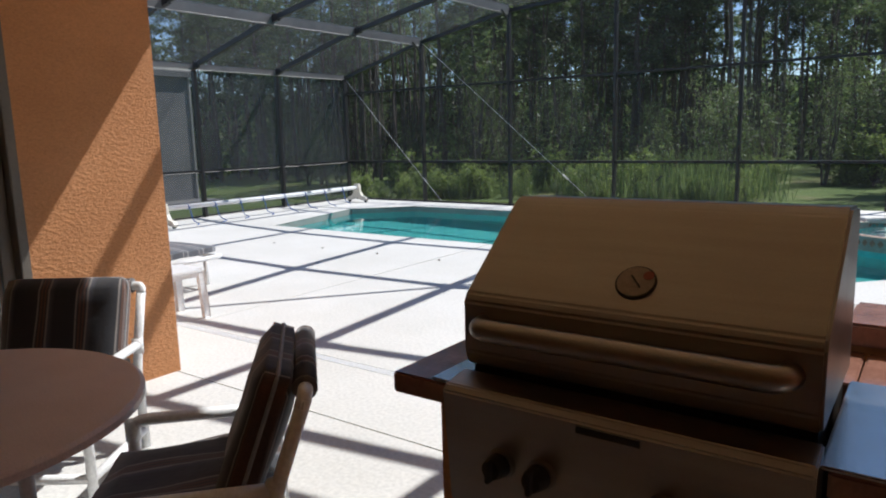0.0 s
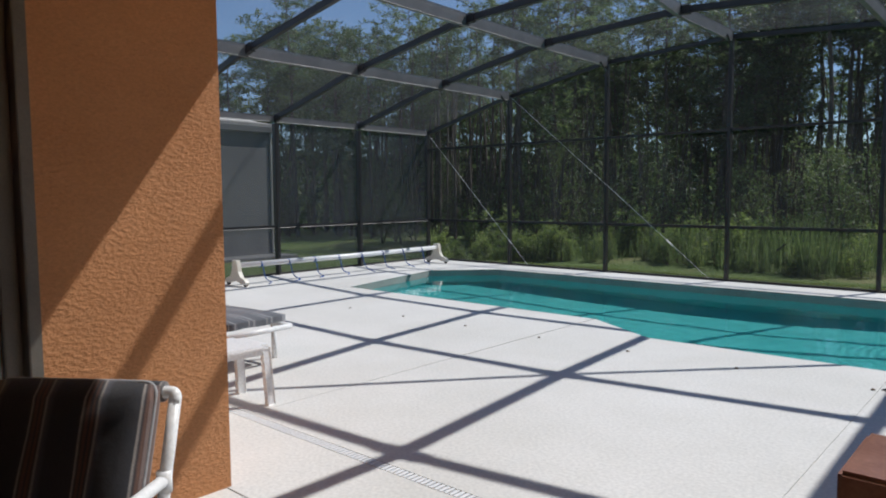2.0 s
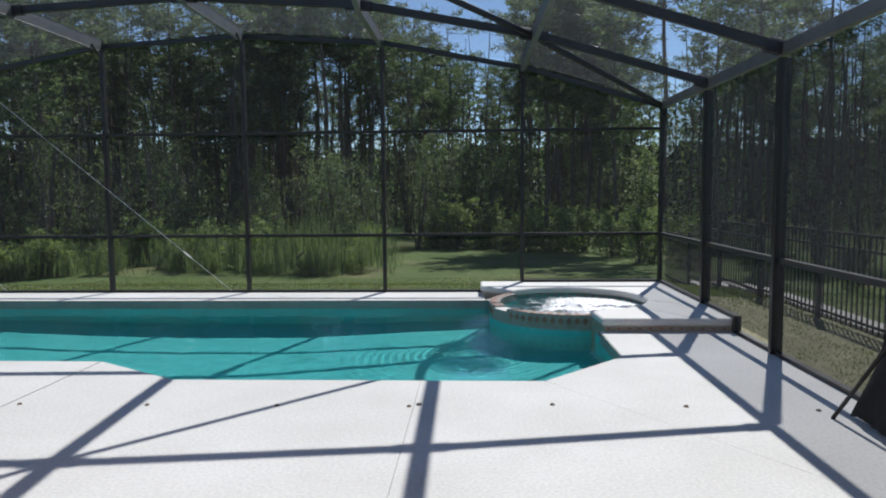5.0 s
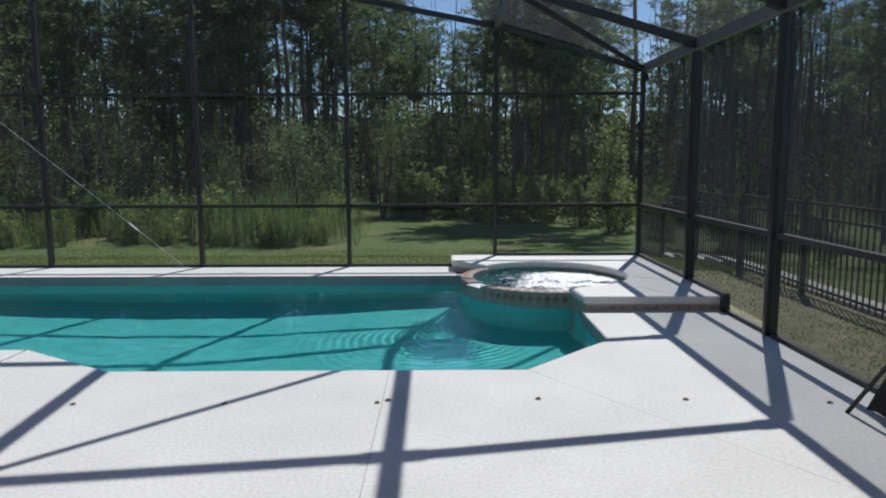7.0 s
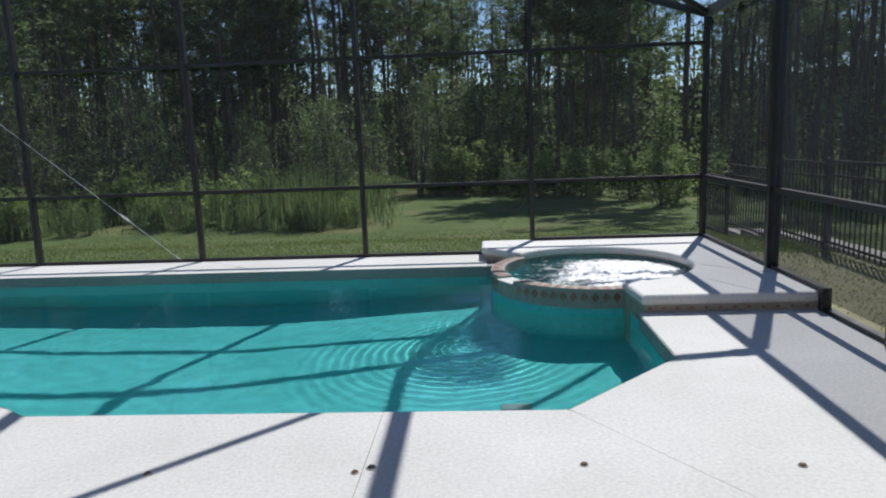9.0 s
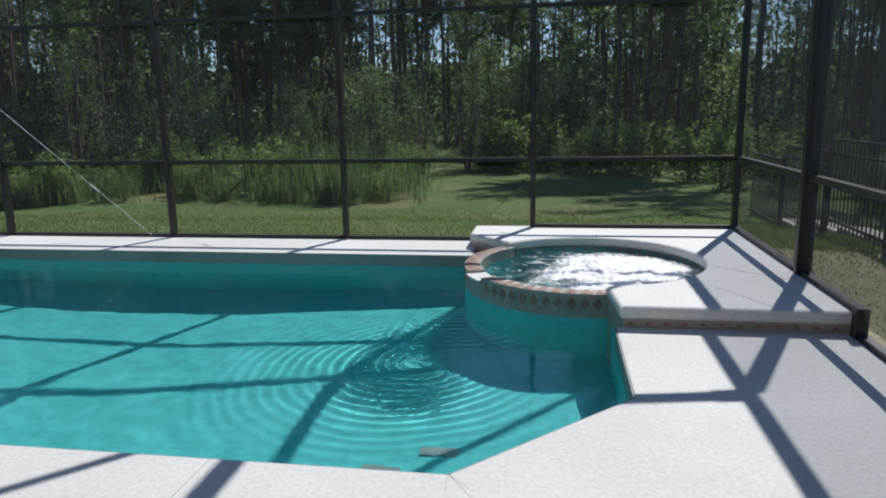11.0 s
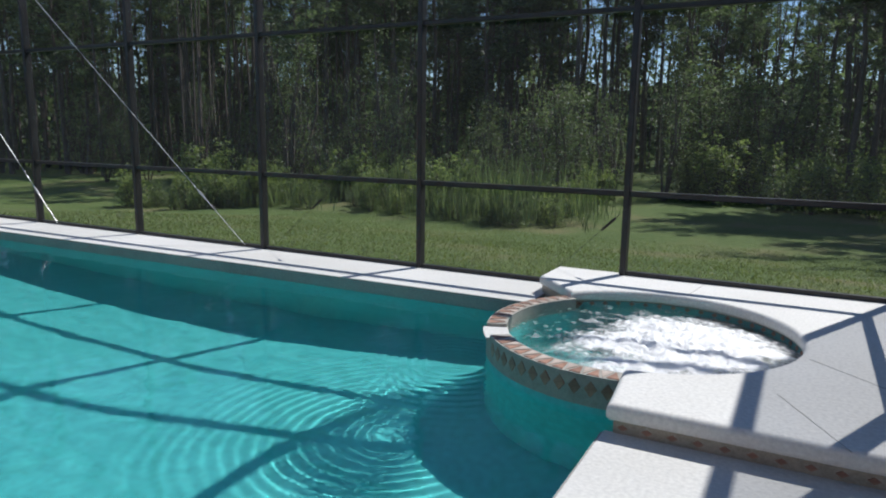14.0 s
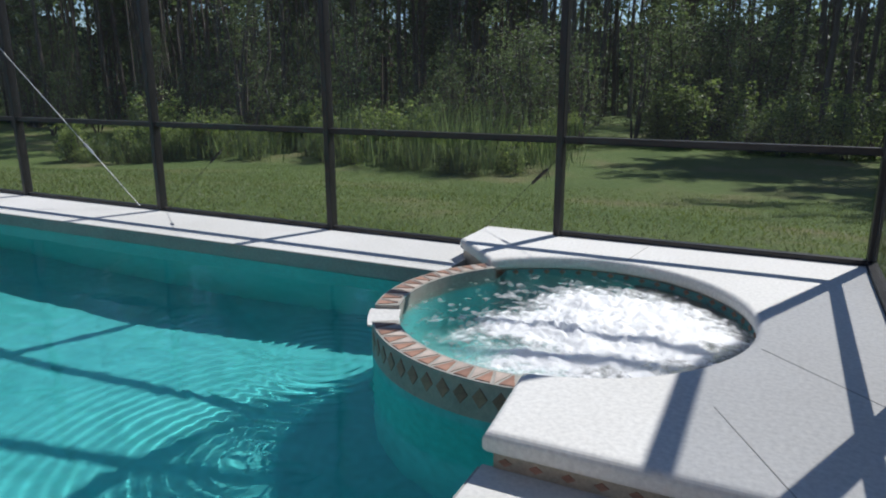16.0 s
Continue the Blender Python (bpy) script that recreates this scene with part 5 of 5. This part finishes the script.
def build_young(seed, height, spread, mat, dense, kind="young_tree", label="", leaf=0.13):
    """A bushy broadleaf: several stems and loose clumps of leaves with gaps."""
    rnd = random.Random(seed)
    tree = thing(kind, (0, -60, -200), 0, label, "shrub" if kind == "shrub" else "tree", tree_group(kind))
    bm = bmesh.new()
    items = []
    stems = 4 if kind == "young_tree" else 7
    for k in range(stems):
        a = rnd.uniform(0, math.tau)
        lean = rnd.uniform(0.15, 0.75) * spread
        top = Vector((math.cos(a) * lean, math.sin(a) * lean, height * rnd.uniform(0.65, 1.0)))
        base = Vector((math.cos(a) * 0.08, math.sin(a) * 0.08, -0.2))
        mid = base.lerp(top, 0.5) + Vector((rnd.uniform(-0.2, 0.2), rnd.uniform(-0.2, 0.2), 0)) * spread
        tube(bm, [base, mid, top], [0.011 * height, 0.008 * height, 0.004], 5, False)
        for j in range(dense):
            f = rnd.uniform(0.12, 1.0)
            p = base.lerp(mid, f * 2) if f < 0.5 else mid.lerp(top, f * 2 - 1)
            w = spread * (0.62 - 0.42 * f) * rnd.uniform(0.3, 1.2)
            ang = rnd.uniform(0, math.tau)
            c = p + Vector((math.cos(ang) * w, math.sin(ang) * w, rnd.uniform(-0.1, 0.18) * height * 0.4))
            c.z = max(0.08, c.z)
            if j % 3 == 0:
                tube(bm, [p, c], [0.012, 0.004], 3, False)
            for _ in range(13):
                u = rand_dir(rnd)
                u.z = abs(u.z) * 0.6 - 0.15
                o = c + rand_dir(rnd) * rnd.uniform(0.02, 0.16 * spread + 0.05)
                o.z = max(0.03, o.z)
                s = u.cross(rand_dir(rnd)).normalized() * leaf * rnd.uniform(0.18, 0.36)
                items.append((o, o + u * leaf * rnd.uniform(0.8, 1.7), s))
    part("trunk", bm, BARK, tree)
    ob = new("crown", blades("crown", items, mat))
    ob.parent = tree
    return tree


def plant(protos, spots, rnd, lo=0.85, hi=1.2, first=False):
    """Set copies of the prototypes at the spots; the first copies are the prototypes themselves."""
    used = {} if first else {p: True for p in protos}
    for i, (x, y) in enumerate(spots):
        p = protos[i % len(protos)]
        s = rnd.uniform(lo, hi)
        m = pose(x, y, ground_height(x, y) - 0.02, rnd.uniform(-2, 2), rnd.uniform(-2, 2), rnd.uniform(0, 360))
        if p not in used:
            used[p] = True
            p.matrix_basis = m @ Matrix.Scale(s, 4)
        else:
            ob = copy_thing(p, m)
            ob.scale = (s, s, s)


rnd = random.Random(21)
pines = [build_pine(31, 14.5, 0.55), build_pine(32, 13.0, 0.42), build_pine(33, 15.5, 0.62), build_pine(34, 12.0, 0.36), build_pine(35, 14.5, 0.66)]
spots = []
tries = 0
while len(spots) < 272 and tries < 20000:
    tries += 1
    x, y = rnd.uniform(-58, 42), rnd.uniform(9, 68)
    edge = 39.5 - 7.5 * smooth_step(4, 10, -x) - 13 * smooth_step(7, 13, x) - 3 * smooth_step(22, 40, -x)
    if x > 13:
        edge = 11
    if x < -30:
        edge = min(edge, 33)
    if y < edge + rnd.uniform(0, 1.5) or (y > 54 and rnd.random() < 0.35):
        continue
    if any((x - a) ** 2 + (y - b) ** 2 < 1.3 for a, b in spots):
        continue
    spots.append((x, y))
spots += [(5.2, 30.5), (7.4, 31.5), (9.5, 27.0), (3.4, 35.0)]
plant(pines, [p for p in spots if p[0] < -3], rnd, 0.86, 1.16, True)
plant(pines, [p for p in spots if p[0] >= -3], rnd, 0.74, 1.06)

LBL = "bushy broadleaf sapling with loose olive leaves in the undergrowth"
young = [build_young(41, 4.6, 1.7, LEAVES, 34, label=LBL, leaf=0.085), build_young(42, 5.6, 1.9, LEAVES_GREY, 36, leaf=0.085, label="greyish leafy sapling in the undergrowth"), build_young(43, 3.6, 1.5, LEAVES, 30, label=LBL, leaf=0.08), build_young(44, 6.4, 1.8, LEAVES, 40, label=LBL, leaf=0.09)]
spots = []
for _ in range(84):
    x = rnd.uniform(-46, 34)
    edge = 39.5 - 9 * smooth_step(4, 10, -x) - 14 * smooth_step(7, 13, x)
    if x > 13:
        edge = rnd.uniform(11, 30)
    if x < -32:
        edge = rnd.uniform(31, 36)
    if -18 < x < -5:
        edge = 29.0
    spots.append((x, edge + rnd.uniform(-2.0, 6.5)))
spots += [(-6.5, 30.2), (-5.0, 31.5), (-7.8, 31.0), (-3.4, 32.6), (-1.6, 34.4), (0.4, 35.6), (-9.6, 29.6), (-2.4, 36.0)]
plant(young, spots, rnd, 0.75, 1.2, True)
# pines with thick crowns whose shade falls on the lawn
shade = build_pine(36, 12.0, 0.55, 52, 27)
shade.matrix_basis = pose(2.6, 33.8, ground_height(2.6, 33.8))
for x, y, size in ((3.8, 34.3, 0.97), (5.2, 35.0, 1.0), (4.4, 33.3, 0.9)):
    ob = copy_thing(shade, pose(x, y, ground_height(x, y), 0, 0, 70 * x))
    ob.scale = (size, size, size)
# tall old pines farther back
far_spots = [(-22.0 + 1.4 * k + 0.5 * math.sin(3 * k), 46.5 + 3.0 * math.sin(2.1 * k)) for k in range(10)]
plant(pines, far_spots, rnd, 1.08, 1.22)
# leafy taller saplings behind the bushes
tall = build_young(47, 6.0, 1.9, LEAVES_GREY, 70, label="tall leafy grey-green sapling among the pines", leaf=0.13)
tall.matrix_basis = pose(-2.8, 35.2, ground_height(-2.8, 35.2))
for x, y, size in ((-1.0, 36.8, 0.92), (-7.2, 33.0, 0.78), (0.9, 36.2, 1.05), (6.4, 31.2, 0.8)):
    ob = copy_thing(tall, pose(x, y, ground_height(x, y), 0, 0, 70 * x))
    ob.scale = (size, size, size)

LBS = "low green shrub growing at the edge of the lawn"
shrubs = [build_young(51, 1.5, 1.0, SHRUB, 13, "shrub", LBS, 0.10), build_young(52, 2.0, 1.15, SHRUB, 14, "shrub", LBS, 0.11), build_young(53, 1.25, 1.05, LEAVES_GREY, 13, "shrub", "low grey-green shrub at the edge of the lawn", 0.08), build_young(54, 2.5, 1.2, SHRUB, 15, "shrub", LBS, 0.12)]
spots = []
for _ in range(64):
    x = rnd.uniform(-34, -4.4)
    spots.append((x, 24.2 + rnd.uniform(0, 6.5) + 0.6 * math.sin(x) + 9 * smooth_step(14, 18, -x)))
for _ in range(54):
    x = rnd.uniform(-4, 26)
    e = 37.5 - 13 * smooth_step(6, 13, x)
    if x > 13:
        e = rnd.uniform(9, 27)
    spots.append((x, e + rnd.uniform(-1.5, 2.5)))
low = [(rnd.uniform(-21.0, -4.2), 22.7 + 5.0 * rnd.random() ** 1.6) for _ in range(120)]
for _ in range(44):
    spots.append((rnd.uniform(-3.0, 10.0), 33.0 + rnd.uniform(-0.8, 3.0)))
spots += [(6.6, 24.5), (7.6, 22.0), (6.9, 19.5), (8.6, 25.5), (7.9, 17.5)]
plant(shrubs, spots, rnd, 0.45, 0.85, True)
plant(shrubs, low, rnd, 0.30, 0.70)

# bushes standing out in front of the wood
for x, y, k, size in ((-1.4, 32.2, 3, 1.05), (-0.3, 33.4, 1, 1.1), (-2.6, 33.0, 3, 0.95), (5.1, 26.2, 3, 0.85), (5.9, 27.6, 1, 1.0), (4.6, 28.6, 3, 0.8), (6.4, 25.4, 1, 0.9), (-19.0, 25.5, 3, 1.0), (-22.0, 27.0, 1, 1.1), (0.6, 31.4, 2, 1.25), (1.5, 30.8, 3, 0.78), (2.4, 31.6, 2, 1.4), (3.2, 30.4, 1, 0.95), (3.9, 31.2, 3, 0.82), (2.9, 32.2, 3, 0.9), (5.0, 30.2, 2, 1.35), (1.0, 32.4, 1, 1.0), (6.2, 30.6, 3, 0.85)):
    ob = copy_thing(shrubs[k], pose(x, y, ground_height(x, y) - 0.02, 0, 0, 50 * x))
    ob.scale = (size, size, size)

# reeds
items = []
for _ in range(3000):
    x = rnd.gauss(-5.6, 1.5) if rnd.random() < 0.6 else rnd.uniform(-18, -3.4)
    y = 22.3 + rnd.random() ** 1.3 * 4.5
    if x > -3.3 or (x > -5.4 and rnd.random() < 0.5) or noise.noise(Vector((x * 0.9, y * 0.9, 7))) < -0.12:
        continue
    z = ground_height(x, y)
    h = (0.5 + 1.5 * rnd.random() ** 1.6) * (1 if -10.5 < x < -3.6 else 0.6)
    lean = Vector((rnd.gauss(0, 0.16), rnd.gauss(0, 0.16), 1)) * h
    a = rnd.uniform(0, math.pi)
    items.append((Vector((x, y, z - 0.05)), Vector((x, y, z)) + lean, Vector((math.cos(a), math.sin(a), 0)) * rnd.uniform(0.010, 0.022)))
reeds = tagged(new("reeds", blades("reeds", items, REED)), "stand of tall green reeds beside the lawn", "reeds", "", "stuff")

# bare dry soil between the cage and the fence
bm = bmesh.new()
xs, ys = [2.172 + 0.16 * i for i in range(14)], [0.5 + 0.5 * i for i in range(25)]
grid = [[bm.verts.new((x + 0.12 * noise.noise(Vector((y * 0.9, i, 0))) * (i > 0), y, ground_height(x, y) + 0.022)) for i, x in enumerate(xs)] for y in ys]
for j in range(len(ys) - 1):
    for i in range(len(xs) - 1):
        bm.faces.new((grid[j][i], grid[j][i + 1], grid[j + 1][i + 1], grid[j + 1][i]))
setting("soil_strip", bm, SOIL, "dry brown soil with thin grass beside the cage", "soil", True)

# grass blades close to the cage
items = []
for _ in range(52000):
    if rnd.random() < 0.72:
        x, y = rnd.uniform(-11.5, 7.0), 12.40 + 9.5 * rnd.random() ** 1.5
    else:
        x, y = rnd.uniform(2.4, 3.9), rnd.uniform(4, 15)
    z = ground_height(x, y)
    h = rnd.uniform(0.018, 0.055) * (1 + 0.5 * noise.noise(Vector((x * 0.7, y * 0.7, 0))))
    a = rnd.uniform(0, math.pi)
    items.append((Vector((x, y, z - 0.01)), Vector((x + rnd.gauss(0, 0.03), y + rnd.gauss(0, 0.03), z + h)), Vector((math.cos(a), math.sin(a), 0)) * rnd.uniform(0.004, 0.009)))
tagged(new("grass", blades("grass", items, BLADE)), "short green lawn grass with dry patches", "grass", "", "stuff")

# the wood's depth: far foliage behind the trees that can be told apart
items = []
for _ in range(46000):
    ang = rnd.uniform(-62, 46)
    dist = rnd.uniform(56, 78)
    x, y = -2 + dist * math.sin(radians(ang)), dist * math.cos(radians(ang))
    z = ground_height(x, y) + 11.0 * rnd.random() ** 1.25
    u = rand_dir(rnd)
    ln = rnd.uniform(0.3, 0.7)
    items.append((Vector((x, y, z)), Vector((x, y, z)) + u * ln, u.cross(rand_dir(rnd)).normalized() * ln * 0.26))
for _ in range(6000):
    x, y = rnd.uniform(30, 46), rnd.uniform(0, 50)
    z = ground_height(x, y) + 9.5 * rnd.random() ** 1.25
    u = rand_dir(rnd)
    ln = rnd.uniform(0.35, 0.8)
    items.append((Vector((x, y, z)), Vector((x, y, z)) + u * ln, u.cross(rand_dir(rnd)).normalized() * ln * 0.28))
bm = bmesh.new()
for _ in range(620):                     # bare stems standing in the wood's depth
    ang, dist = rnd.uniform(-60, 44), rnd.uniform(44, 76)
    x, y = -2 + dist * math.sin(radians(ang)), dist * math.cos(radians(ang))
    if y < 34:
        continue
    z, h, w = ground_height(x, y), rnd.uniform(9, 15), rnd.uniform(0.06, 0.12)
    tube(bm, [(x, y, z - 0.3), (x + rnd.gauss(0, 0.25), y, z + h * 0.5), (x + rnd.gauss(0, 0.4), y, z + h)], [w, w * 0.8, w * 0.3], 4, False)
tagged(new("far_trunks", finish("far_trunks", bm, BARK)), "thin dark pine stems crowded in the wood's depth", "tree trunks", "", "stuff")
# a ragged dark sheet added in place of the wood's deep shade
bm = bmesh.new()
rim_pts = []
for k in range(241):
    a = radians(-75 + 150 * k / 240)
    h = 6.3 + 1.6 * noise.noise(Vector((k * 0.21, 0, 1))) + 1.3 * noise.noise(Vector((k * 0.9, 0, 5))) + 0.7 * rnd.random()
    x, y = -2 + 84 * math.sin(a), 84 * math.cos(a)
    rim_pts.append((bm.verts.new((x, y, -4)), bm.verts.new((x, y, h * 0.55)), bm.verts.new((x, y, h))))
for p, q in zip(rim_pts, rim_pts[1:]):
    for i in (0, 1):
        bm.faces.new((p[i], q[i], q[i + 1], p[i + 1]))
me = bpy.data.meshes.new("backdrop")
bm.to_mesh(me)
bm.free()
me.materials.append(WOOD_SHADE)
tagged(new("backdrop", me), "dark sheet standing in for the shade deep in the pine wood", "woods", "", "structure")
tagged(new("far_woods", blades("far_woods", items, NEEDLES)), "dark depth of the pine wood", "woods", "", "stuff")

# a line of capped safety-fence sockets let into the deck
def build_socket(x, y, size, cap_material):
    so = thing("deck_socket", (x, y, 0), 0, "small dark capped fence socket let into the deck", "socket", "sockets along the pool edge")
    bm = bmesh.new()
    tube(bm, [(0, 0, -0.02), (0, 0, 0.003), (0, 0, 0.0045)], [size, size, size * 0.93], 20)
    part("rim", bm, CONCRETE_OLD, so)
    bm = bmesh.new()
    tube(bm, [(0, 0, -0.01), (0, 0, 0.006), (0, 0, 0.011)], [size * 0.72, size * 0.72, size * 0.55], 18)
    part("cap", bm, cap_material, so, "dark plastic cap")


for k in range(7):
    build_socket(-7.13 + 0.98 * k, 6.42, 0.020, LITTER)
for x, y, size, mat in ((-1.18, 6.465, 0.026, BLACK_PAINT), (-0.20, 6.48, 0.021, LITTER), (0.76, 6.455, 0.022, LITTER), (1.66, 6.38, 0.022, LITTER)):
    build_socket(x, y, size, mat)
